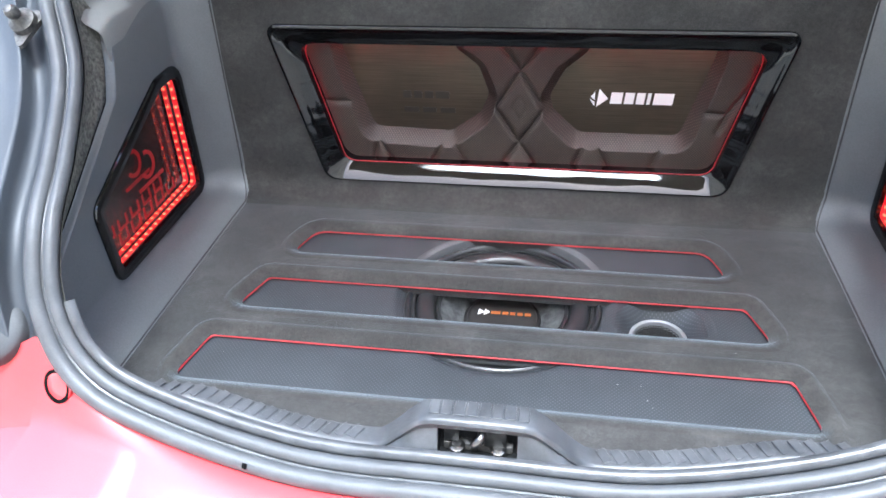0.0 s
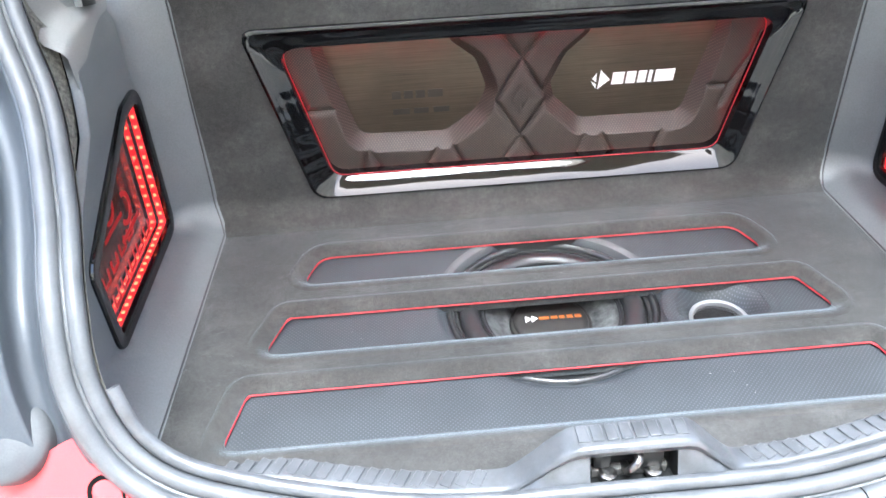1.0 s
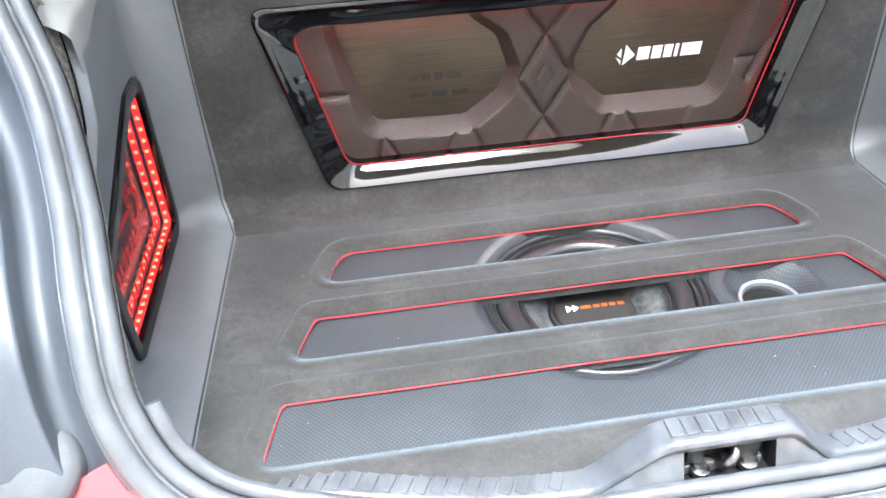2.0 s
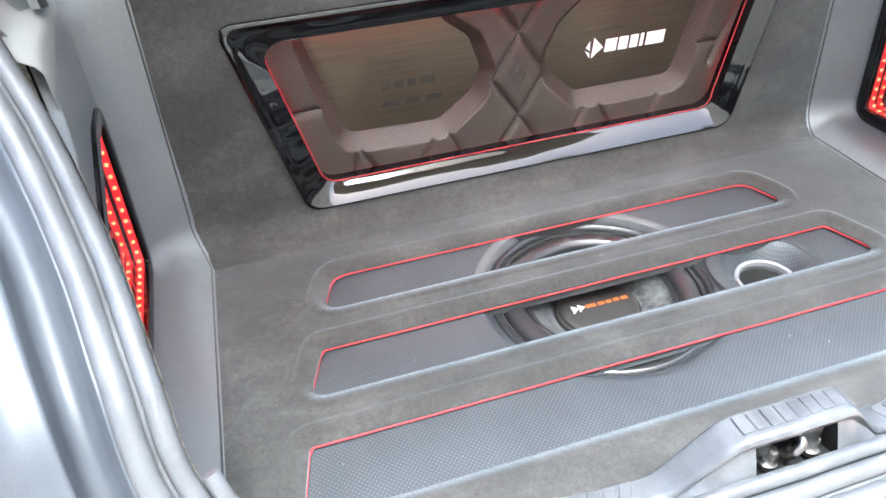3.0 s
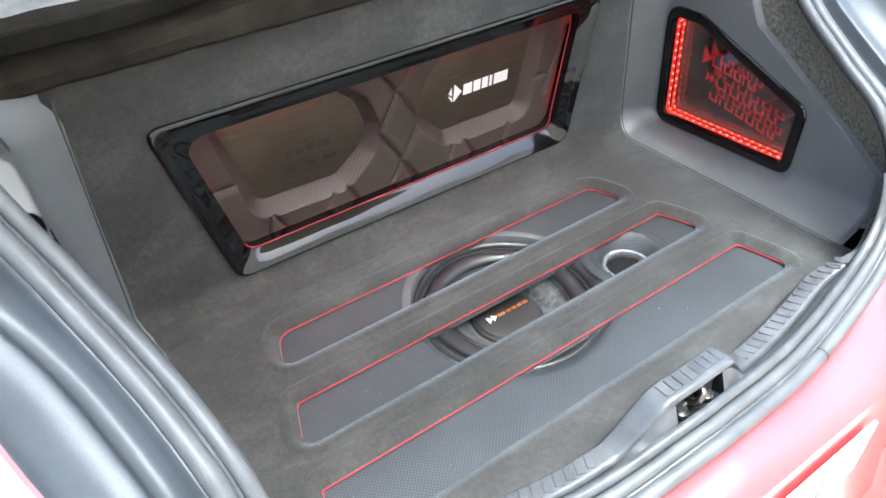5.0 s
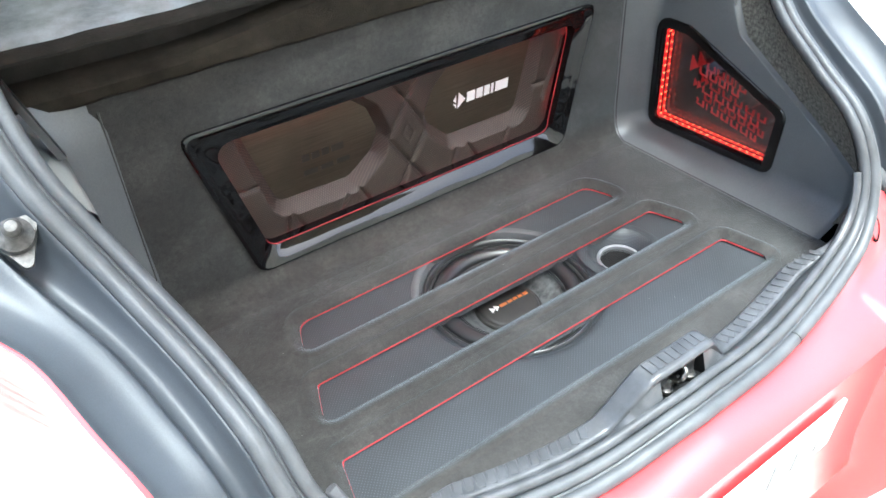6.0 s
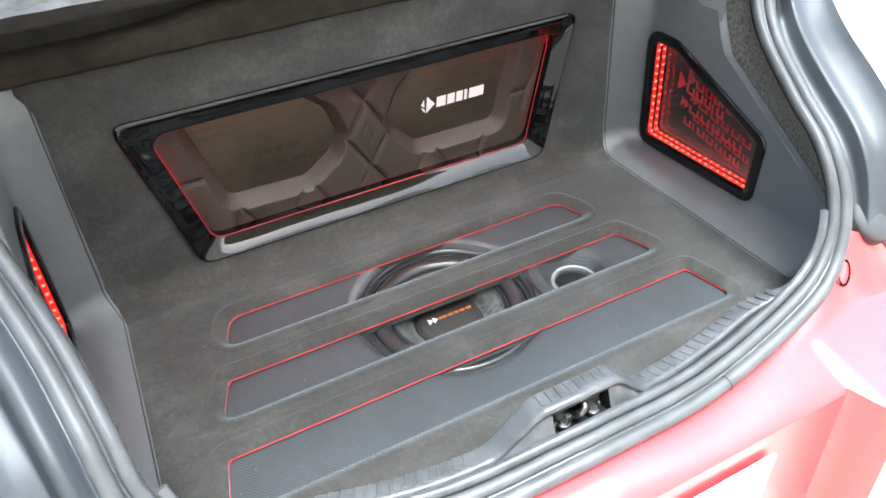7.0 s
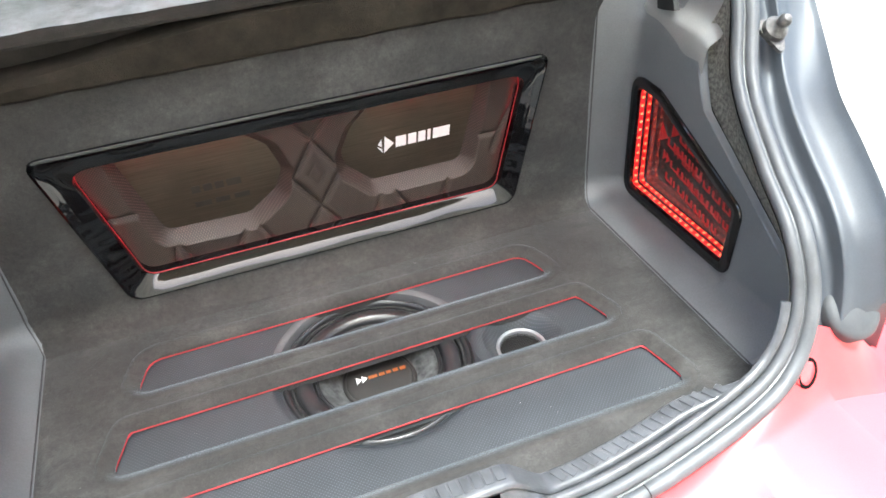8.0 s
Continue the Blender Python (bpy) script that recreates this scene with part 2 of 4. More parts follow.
def tube(points, radius, sides=8, closed=False, flat=1.0, up=(0, 0, 1), bm=None, cap=True):
    """A round strand along the points."""
    bm = bm or bmesh.new()
    pts = [Vector(p) for p in points]
    n = len(pts)
    rings = []
    for i, p in enumerate(pts):
        a = pts[i - 1] if (i or closed) else p
        b = pts[(i + 1) % n] if (i < n - 1 or closed) else p
        t = (b - a).normalized()
        u = Vector(up) - t * t.dot(Vector(up))
        if u.length < 1e-3:
            u = t.orthogonal()
        u.normalize()
        v = t.cross(u)
        rings.append([p + radius * (math.cos(w) * v + flat * math.sin(w) * u) for w in (2 * math.pi * k / sides for k in range(sides))])
    loft(rings, True, closed, bm)
    if cap and not closed:
        bm.verts.ensure_lookup_table()
        vs = list(bm.verts)[-n * sides:]
        bm.faces.new(vs[:sides][::-1])
        bm.faces.new(vs[-sides:])
    return bm


def box(cx, cy, cz, sx, sy, sz, bevel=0.0, bm=None, seg=2):
    own = bmesh.new()
    bmesh.ops.create_cube(own, size=1.0, matrix=Matrix.Translation((cx, cy, cz)) @ Matrix.Diagonal((sx, sy, sz, 1)))
    if bevel:
        bmesh.ops.bevel(own, geom=own.edges[:], offset=bevel, segments=seg, affect="EDGES", profile=0.6)
    if bm is None:
        return own
    me = bpy.data.meshes.new("tmp")
    own.to_mesh(me)
    own.free()
    bm.from_mesh(me)
    bpy.data.meshes.remove(me)
    return bm


def lathe(profile, centre, segments=64, a0=0.0, a1=2 * math.pi):
    """A surface of revolution about an upright axis: (radius, z) pairs."""
    full = a1 - a0 > 6.28
    rings = []
    for k in range(segments + (0 if full else 1)):
        w = a0 + (a1 - a0) * k / segments
        rings.append([Vector((centre[0] + r * math.cos(w), centre[1] + r * math.sin(w), centre[2] + z)) for r, z in profile])
    return loft(rings, False, full)


def rounded(poly, radius, seg=5):
    """A flat polygon of 2D points with rounded corners; radius may be a list."""
    out, n = [], len(poly)
    for i in range(n):
        r = radius[i] if isinstance(radius, (list, tuple)) else radius
        p, a, b = Vector(poly[i]), Vector(poly[i - 1]), Vector(poly[(i + 1) % n])
        u, v = (a - p).normalized(), (b - p).normalized()
        half = math.acos(max(-1, min(1, u.dot(v)))) / 2
        d = min(r / math.tan(half), (a - p).length * 0.48, (b - p).length * 0.48)
        s, e = p + u * d, p + v * d
        for k in range(seg + 1):
            t = k / seg
            out.append(((1 - t) ** 2 * s + 2 * t * (1 - t) * p + t * t * e))
    return out


def inset(poly, d):
    """The polygon moved inward by d (outward if minus); points keep their number."""
    n = len(poly)
    area = sum(poly[i - 1].x * poly[i].y - poly[i].x * poly[i - 1].y for i in range(n))
    s = 1 if area > 0 else -1
    out = []
    for i in range(n):
        a, p, b = poly[i - 1], poly[i], poly[(i + 1) % n]
        t1, t2 = (p - a), (b - p)
        t1 = t1.normalized() if t1.length > 1e-9 else t2.normalized()
        t2 = t2.normalized() if t2.length > 1e-9 else t1
        n1, n2 = Vector((-t1.y, t1.x)) * s, Vector((-t2.y, t2.x)) * s
        m = (n1 + n2)
        m = m.normalized() if m.length > 1e-6 else n1
        out.append(p + m * d / max(0.4, m.dot(n1)))
    return out


def inside(poly, x, y):
    c, n = False, len(poly)
    for i in range(n):
        (x1, y1), (x2, y2) = poly[i - 1], poly[i]
        if (y1 > y) != (y2 > y) and x < (x2 - x1) * (y - y1) / (y2 - y1) + x1:
            c = not c
    return c


def seg_dist(px, py, a, b):
    dx, dy = b[0] - a[0], b[1] - a[1]
    t = max(0.0, min(1.0, ((px - a[0]) * dx + (py - a[1]) * dy) / (dx * dx + dy * dy + 1e-12)))
    return math.hypot(px - a[0] - t * dx, py - a[1] - t * dy)


def smooth01(t):
    t = max(0.0, min(1.0, t))
    return t * t * (3 - 2 * t)


def grid_mesh(nu, nv, fn, keep=None):
    bm = bmesh.new()
    vs = [[bm.verts.new(fn(i, j)) for j in range(nv)] for i in range(nu)]
    for i in range(nu - 1):
        for j in range(nv - 1):
            if keep is None or keep(i, j):
                bm.faces.new((vs[i][j], vs[i + 1][j], vs[i + 1][j + 1], vs[i][j + 1]))
    bmesh.ops.delete(bm, geom=[v for v in bm.verts if not v.link_faces], context="VERTS")
    return bm


def filled(outer, holes, z):
    """A flat sheet with holes."""
    bm = bmesh.new()
    edges = []
    for loop in (outer, *holes):
        vs = [bm.verts.new((p[0], p[1], z)) for p in loop]
        edges += [bm.edges.new((vs[i - 1], vs[i])) for i in range(len(vs))]
    bmesh.ops.triangle_fill(bm, use_beauty=True, use_dissolve=False, edges=edges)
    return bm

# ---------------------------------------------------------------- ground and far surroundings
bm = bmesh.new()
bmesh.ops.create_grid(bm, x_segments=24, y_segments=24, size=400)
for v in bm.verts:
    v.co.z = GROUND
tagged(finish("ground", bm, concrete), "sunlit pale concrete yard under the car", "ground", kind="structure")

# unseen wall, added behind the camera to hold back low sky and fill reflections
bm = box(0, -4.6, GROUND + 3.35, 24.0, 0.25, 6.7, 0.01)
tagged(finish("wall_sky_block", bm, sky_block_skin), "unseen plain cream wall added to block low sky and bounce light", "wall", kind="structure")

# ---------------------------------------------------------------- boot opening: guiding curves (half, from the car's middle)
SEAL_HALF = [(0, -0.405, 0.055), (0.205, -0.394, 0.046), (0.404, -0.363, 0.073), (0.495, -0.337, 0.112), (0.536, -0.298, 0.185), (0.548, -0.240, 0.258),
             (0.566, -0.149, 0.306), (0.601, -0.030, 0.370), (0.640, 0.052, 0.462), (0.652, 0.125, 0.55), (0.648, 0.20, 0.68), (0.62, 0.26, 0.80)]
PANEL_EDGE = [(-0.262, 0.0), (-0.270, 0.06), (-0.264, 0.126), (-0.200, 0.170), (-0.124, 0.215), (0.020, 0.300), (0.050, 0.350), (0.080, 0.412)]


def mirrored(half):
    right = catmull([Vector(p) for p in half], 10)
    left = [Vector((-p.x, p.y, p.z)) for p in right[1:]][::-1]
    return [p + Vector((CX, 0, 0)) for p in left + right]


seal_line = even(mirrored(SEAL_HALF), 0.012)
FACE = Vector((0, -0.62, 0.78))       # the way that the opening faces


def offset_curve(points, out, lift):
    """The curve moved across the opening's rim: out from the boot, and up from the rim."""
    res, n = [], len(points)
    for i, p in enumerate(points):
        t = (points[min(n - 1, i + 2)] - points[max(0, i - 2)]).normalized()
        nrm = (FACE - t * t.dot(FACE)).normalized()
        across = t.cross(nrm)          # points away from the boot along the rim
        res.append(p + across * out + nrm * lift)
    return res


def seal_at(x):
    """y and z of the seal below, at x."""
    pts = [p for p in seal_line if p.z < 0.12]
    for a, b in zip(pts, pts[1:]):
        if a.x <= x <= b.x:
            return a.lerp(b, (x - a.x) / (b.x - a.x))
    return pts[0] if x < 0 else pts[-1]


# ---------------------------------------------------------------- the boot floor
SLOTS = {  # far edge y, near edge y, half length at the far edge and at the near edge
    "rear": (0.139, 0.071, 0.336, 0.362),
    "middle": (0.0, -0.076, 0.377, 0.406),
    "front": (-0.145, -0.236, 0.418, 0.440),
}


def floor_half(y):
    return 0.503 + (0.25 - y) * 0.044


def front_edge(x):
    """The floor's edge along the sill, bowed towards the bumper."""
    return seal_at(x).y + 0.034 + 0.049 * (1 - smooth01((abs(x - CX) - 0.34) / 0.14))


SX = 0.003            # the slots stand a little off the middle


def slot_outline(key, grow=0.0):
    far, near, hf, hn = SLOTS[key]
    pts = [(SX - hn, near), (SX + hn, near), (SX + hf, far), (SX - hf, far)]
    r_far = 0.03 if key == "rear" else 0.008
    return inset(rounded(pts, [0.018, 0.018, r_far, r_far], 6), -grow)


boot_floor = thing("floor", "dark grey suede boot floor with three long recessed slots", "floor", kind="structure")
outer = [(CX + (floor_half(y) + 0.008) * s, y) for s, ys in ((1, (-0.285, -0.15, 0.0, 0.12, 0.2015)), (-1, (0.2015, 0.12, 0.0, -0.15, -0.285))) for y in ys]
outer += [(x, front_edge(x)) for x in (CX + 0.52 * (k / 16 - 1) for k in range(0, 33))]
sheet = filled([Vector(p) for p in outer], [slot_outline(k, 0.0265) for k in SLOTS], ZF)
part("carpet", sheet, suede, boot_floor, "dark grey brushed suede with lighter stroke marks")
for k in SLOTS:
    lip = []
    far, near, hf, hn = SLOTS[k]
    for grow, end, mid in ((0.0265, 0.0, 0.0), (0.0252, 0.0003, 0.0), (0.0230, 0.0010, 0.0), (0.019, 0.0013, 0.0), (0.011, -0.0010, -0.0003), (0.004, -0.0068, -0.0036), (0.0004, -0.0085, -0.0078), (0.0, -0.0105, -0.0105), (0.0028, -0.0110, -0.0110), (0.003, -0.028, -0.028)):
        row = []
        for p in slot_outline(k, grow):
            w = smooth01((abs(p.x - SX) - hf + 0.03) / 0.03)      # the padded rim stands up round the slot's ends
            row.append(Vector((p.x, p.y, ZF + mid + (end - mid) * w)))
        lip.append(row)
    part("slot_lip", loft(lip, True), suede, boot_floor)
    line = [p for p in slot_outline(k, 0.0010) if p.y > near + 0.02]
    right = sorted([p for p in line if p.x > SX], key=lambda p: (p.y, -p.x))
    left = sorted([p for p in line if p.x <= SX], key=lambda p: (p.y, p.x))[::-1]
    t0 = 0.012 / (far - near)
    half = hn + (hf - hn) * t0
    cord = [Vector((SX + half, near + 0.012)), *right, *left, Vector((SX - half, near + 0.012))]
    cord = even([(p.x, p.y, -0.0005) for p in cord], 0.012)
    cord = [p + Vector((0, 0, 0.0006 * noise.noise(p * 9))) for p in cord]
    part("piping", tube(cord, 0.0017, 7), piping_red, boot_floor, "red welt piping")

SUB = Vector((0.013, -0.003, -0.018))
CUT = 0.157
PORT = Vector((0.253, -0.046, -0.040))


def cloth_sheet(key, z):
    """Cloth in a slot, cut round the speaker."""
    far, near, hf, hn = SLOTS[key]
    bm = bmesh.new()
    far, near = far + 0.004, near - 0.012
    rows = 16
    for side in (-1, 1):
        rings = []
        for j in range(rows + 1):
            y = near + (far - near) * j / rows
            t = (y - near) / (far - near)
            xo = SX + side * (hn + 0.012 + (hf - hn) * t)
            d = CUT ** 2 - (y - SUB.y) ** 2
            xi = SUB.x + side * (math.sqrt(d) if d > 0 else 0.0)
            row = []
            for i in range(41):
                x = xi + (xo - xi) * (i / 40) ** 1.4
                out = math.hypot(x - SUB.x, y - SUB.y) - CUT
                row.append(Vector((x, y, z - 0.011 * (1 - smooth01(out / 0.016)))))
            rings.append(row)
        loft(rings, bm=bm)
    covered = [f for f in bm.faces if (f.calc_center_median().xy - PORT.xy).length < 0.067]
    bmesh.ops.delete(bm, geom=covered, context="FACES")
    return bm


for k in SLOTS:
    part("speaker_cloth", cloth_sheet(k, -0.0042), cloth, boot_floor, "charcoal perforated speaker cloth")

# dark box below the floor
bm = box(CX, -0.04, -0.105, 0.98, 0.46, 0.10, 0.005)
tagged(finish("speaker_enclosure", bm, black_void), "black speaker enclosure under the boot floor", "enclosure")

# ---------------------------------------------------------------- back wall with its opening
WALL_TOP = 0.43


def wall_y(z):
    return 0.2515 + 0.05 * z


def wall_point(s):
    """Profile of the fold and wall; s in metres of height."""
    if s < 0:
        return 0.192, ZF - 0.002
    if s < 0.05:
        w = (s / 0.05) * math.pi / 2
        return 0.20 + 0.0535 * math.sin(w), ZF + 0.05 * (1 - math.cos(w))
    return wall_y(s + ZF), s + ZF


FRAME = [Vector(p) for p in ((-0.341, 0.043), (0.375, 0.043), (0.448, 0.333), (-0.419, 0.333))]
frame_outline = rounded(FRAME, [0.030, 0.030, 0.020, 0.020], 6)
hole = inset(frame_outline, 0.003)
s_rows = [-0.01] + [0.05 * k / 8 for k in range(8)] + [0.05 + (WALL_TOP - 0.05) * k / 66 for k in range(67)]
x_cols = [CX - 0.535 + 1.07 * k / 168 for k in range(169)]


def snap(poly, x, y, reach):
    """A point just inside an opening moves to its edge."""
    if not inside(poly, x, y):
        return x, y
    best = (reach, x, y)
    for k in range(len(poly)):
        (ax, ay), (bx, by) = poly[k - 1], poly[k]
        dx, dy = bx - ax, by - ay
        t = max(0.0, min(1.0, ((x - ax) * dx + (y - ay) * dy) / (dx * dx + dy * dy + 1e-12)))
        d = math.hypot(x - ax - t * dx, y - ay - t * dy)
        if d < best[0]:
            best = (d, ax + t * dx, ay + t * dy)
    return best[1], best[2]


hole_pts = [(p.x, p.y) for p in hole]


def wall_fn(i, j):
    y, z = wall_point(s_rows[j])
    x = x_cols[i]
    if s_rows[j] >= 0.05:
        x, z = snap(hole_pts, x, z, 0.012)
        y = wall_y(z)
    sag = 0.0012 * noise.noise(Vector((x * 6, z * 6, 1.0)))
    crease = 0.0016 * math.exp(-((z - 0.02 - 0.01 * noise.noise(Vector((x * 7, 2, 0)))) / 0.004) ** 2) * (0.5 + noise.noise(Vector((x * 11, 5, 0))))
    return (x, y + (sag + crease) * smooth01(s_rows[j] / 0.02), z)


def wall_keep(i, j):
    return not inside(hole_pts, (x_cols[i] + x_cols[i + 1]) / 2, (wall_point(s_rows[j])[1] + wall_point(s_rows[j + 1])[1]) / 2)


bm = grid_mesh(len(x_cols), len(s_rows), wall_fn, wall_keep)
tagged(finish("wall_back", bm, suede), "dark grey suede seat-back wall folding into the floor", "wall", kind="structure")

# dark sheet added behind the trim, closing its gaps against daylight
tagged(finish("trim_backing", box(CX, 0.375, 0.16, 1.36, 0.02, 0.66, 0.004), black_void), "added dark sheet closing the gaps behind the boot trim", "wall", kind="structure")

# ---------------------------------------------------------------- amplifier window in the back wall
display = thing("amplifier_window", "gloss black framed window showing two amplifiers in quilted leather", "display", at=(CX, 0.26, 0.05))
INNER = [Vector(p) for p in ((-0.308, 0.070), (0.350, 0.070), (0.409, 0.300), (-0.370, 0.300))]
inner_outline = rounded(INNER, 0.03, 6)
line_outline = rounded([INNER[0], INNER[1], Vector((0.4085, 0.2980)), Vector((-0.3695, 0.2980))], 0.03, 6)


def shallow(z):
    """The upper bar hangs over the recess, the side bars slope a little, the lower bar slopes deep into it."""
    return 0.12 + 0.38 * (1 - smooth01((z - 0.262) / 0.034)) + 0.5 * (1 - smooth01((z - 0.076) / 0.02))


def recess(z):
    """Depth of the frame's inner wall behind the trim line."""
    return 0.040 - 0.004 * smooth01((z - 0.076) / 0.02) - 0.031 * smooth01((z - 0.262) / 0.034)


rings = []
for t, dy in ((0.0, 0.006), (0.0, -0.003), (0.006, -0.0052), (0.05, -0.0065), (0.14, -0.0070), (0.20, -0.0056), (0.30, -0.0032), (0.40, -0.0007), (0.55, 0.0033), (0.70, 0.0078), (0.85, 0.0127), (0.96, 0.0166), (1.0, 0.0180), (1.0, 0.0)):
    ring = []
    for a, b in zip(frame_outline, inner_outline):
        p = a.lerp(b, t)
        deep = recess(b.y) if (t, dy) == (1.0, 0.0) else dy * shallow(b.y) if t > 0.3 else dy
        # hand-lacquered board: the surface swells a little along its length
        swell = 0.0005 * noise.noise(Vector((p.x * 13, p.y * 17, 4.0))) + 0.00022 * noise.noise(Vector((p.x * 41, p.y * 37, 9.0)))
        ring.append(Vector((p.x, wall_y(p.y) + deep + swell * (0.1 < t < 1.0), p.y)))
    rings.append(ring)
frame_bm = loft(rings, True)
bmesh.ops.subdivide_edges(frame_bm, edges=[e for e in frame_bm.edges if e.calc_length() > 0.1], cuts=40, use_grid_fill=True)
for v in frame_bm.verts:
    v.co.y += 0.00045 * noise.noise(Vector((v.co.x * 15, v.co.z * 60, 2.0))) + 0.00016 * noise.noise(Vector((v.co.x * 47, v.co.z * 80, 6.0)))
rel(part("frame", frame_bm, piano, display, "piano-black bevelled frame"), display)
line = [Vector((p.x, wall_y(p.y) + 0.0270 - 0.0060 * (1 - smooth01((p.y - 0.074) / 0.03)), p.y)) for p in inset(line_outline, 0.0002)]
rel(part("trim_line", tube(line, 0.0011, 6, closed=True, up=(0, 1, 0)), led_line, display, "thin glowing red trim line"), display)

LEATHER_Y = 0.303
WIN_L = [Vector(p) for p in ((-0.258, 0.119), (-0.113, 0.114), (-0.060, 0.154), (-0.045, 0.190), (-0.064, 0.239), (-0.100, 0.266), (-0.120, 0.290), (-0.304, 0.290))]
WIN_R = [Vector(p) for p in ((0.293, 0.119), (0.334, 0.290), (0.146, 0.290), (0.126, 0.264), (0.092, 0.236), (0.068, 0.190), (0.073, 0.166), (0.118, 0.121))]
win_l, win_r = rounded(WIN_L, 0.022, 4), rounded(WIN_R, 0.022, 4)
GROOVES = [
    ((0.013, 0.108), (0.056, 0.173)), ((0.056, 0.173), (0.014, 0.241)), ((0.013, 0.108), (-0.029, 0.173)), ((-0.029, 0.173), (0.014, 0.241)),
    ((0.013, 0.108), (-0.022, 0.056)), ((0.013, 0.108), (0.047, 0.056)), ((0.014, 0.241), (-0.022, 0.290)), ((0.014, 0.241), (0.049, 0.290)),
    ((-0.246, 0.100), (-0.222, 0.056)), ((-0.252, 0.096), (-0.262, 0.056)), ((-0.130, 0.095), (-0.152, 0.056)), ((-0.104, 0.100), (-0.082, 0.056)),
    ((0.125, 0.098), (0.108, 0.056)), ((0.153, 0.102), (0.178, 0.056)), ((0.262, 0.104), (0.243, 0.056)), ((0.312, 0.176), (0.364, 0.173)),
    ((0.364, 0.173), (0.396, 0.228)), ((0.364, 0.173), (0.352, 0.140)), ((0.396, 0.228), (0.402, 0.260)), ((-0.288, 0.177), (-0.339, 0.177)), ((-0.339, 0.177), (-0.357, 0.220)),
]


SMALL_DIAMOND = [((0.026, 0.175), (0.013, 0.153)), ((0.026, 0.175), (0.013, 0.197)), ((0.000, 0.175), (0.013, 0.153)), ((0.000, 0.175), (0.013, 0.197))]


def leather_fn(i, j):
    x = -0.375 + 0.79 * i / 316
    z = 0.054 + 0.262 * j / 94
    d = 1.0
    for poly in (win_l, win_r):
        if abs(x - (-0.18 if poly is win_l else 0.21)) < 0.19:
            if inside([(p.x, p.y) for p in poly], x, z):
                d = 0.0
            else:
                d = min(d, min(seg_dist(x, z, poly[k - 1], poly[k]) for k in range(len(poly))))
    y = LEATHER_Y + 0.026 * (1 - min(1.0, d / 0.021))
    if d > 0.016:
        g = min(seg_dist(x, z, a, b) for a, b in GROOVES)
        rim = smooth01((d - 0.016) / 0.007)
        if abs(x - 0.013) < 0.03 and abs(z - 0.175) < 0.04:
            y += 0.0018 * math.exp(-(min(seg_dist(x, z, a, b) for a, b in SMALL_DIAMOND) / 0.0020) ** 2)
        y += rim * (0.0052 * math.exp(-(g / 0.0026) ** 2) - 0.0022 * smooth01((g - 0.002) / 0.010))
    return (x, y + 0.05 * (z - 0.17), z)


rel(part("quilted_panel", grid_mesh(317, 95, leather_fn), leather, display, "dark quilted leather panel with diamond stitching"), display)
led = box(CX, 0.286, 0.313, 0.72, 0.003, 0.003)
rel(part("led_strip", led, led_hidden, display, "red light strip behind the upper frame"), display)
for a, b in (((-0.334, 0.085), (-0.384, 0.285)), ((0.376, 0.085), (0.424, 0.285)), ((-0.29, 0.060), (0.335, 0.060))):
    pts = [Vector((a[0], 0.288 + 0.05 * (a[1] - 0.17), a[1])), Vector((b[0], 0.288 + 0.05 * (b[1] - 0.17), b[1]))]
    rel(part("led_strip", tube(pts, 0.0016, 6), led_side, display, "red light strip behind the frame"), display)


def amplifier(poly, label):
    amp = thing("amplifier", label, "amplifier", group="amplifiers behind the window", at=(sum(p.x for p in poly) / len(poly), 0.32, 0.12))
    low = inset(poly, -0.006)
    rings = [[Vector((p.x, y, p.y)) for p in q] for q, y in ((low, 0.345), (low, 0.3275), (inset(poly, 0.0), 0.3262))]
    bm = loft(rings, True)
    bm.verts.ensure_lookup_table()
    bm.faces.new(list(bm.verts)[-len(poly):])
    rel(part("cover", bm, amp_skin, amp, "dark brown-black cover plate"), amp)
    return amp


amp_l = amplifier(win_l, "dark amplifier cover with a faint dim emblem")
amp_r = amplifier(win_r, "dark amplifier cover with a white emblem and lettering bars")


def slab(points, y, depth, mat, parent, name, label=""):
    """A flat shape on an upright face, (x, z) points."""
    bm = loft([[Vector((p[0], yy, p[1])) for p in points] for yy in (y, y - depth)], True)
    bm.verts.ensure_lookup_table()
    bm.faces.new(list(bm.verts)[-len(points):])
    return rel(part(name, bm, mat, parent, label, smooth=False), parent)


# emblem: an arrowhead and five slanted blocks
Z0, Z1 = 0.178, 0.199
slab([(0.146, 0.171), (0.166, 0.187), (0.150, 0.205)], 0.3258, 0.001, logo_white, amp_r, "emblem", "white arrowhead emblem")
slab([(0.134, 0.186), (0.143, 0.172), (0.143, 0.180)], 0.3258, 0.001, logo_white, amp_r, "emblem_chip", "white emblem chip")
slab([(0.136, 0.190), (0.143, 0.184), (0.143, 0.200)], 0.3258, 0.001, logo_white, amp_r, "emblem_chip", "white emblem chip")
for x0, x1 in ((0.169, 0.190), (0.193, 0.210), (0.213, 0.228), (0.231, 0.238), (0.242, 0.276)):
    slab([(x0, Z0), (x1 - 0.001, Z0), (x1 + 0.001, Z1), (x0 + 0.002, Z1)], 0.3258, 0.001, logo_white, amp_r, "lettering_bar", "white lettering bar")
dim = mottled("dim_print", (0.036, 0.029, 0.021), 0.2, 30, 900, 0.35, 0.0001)
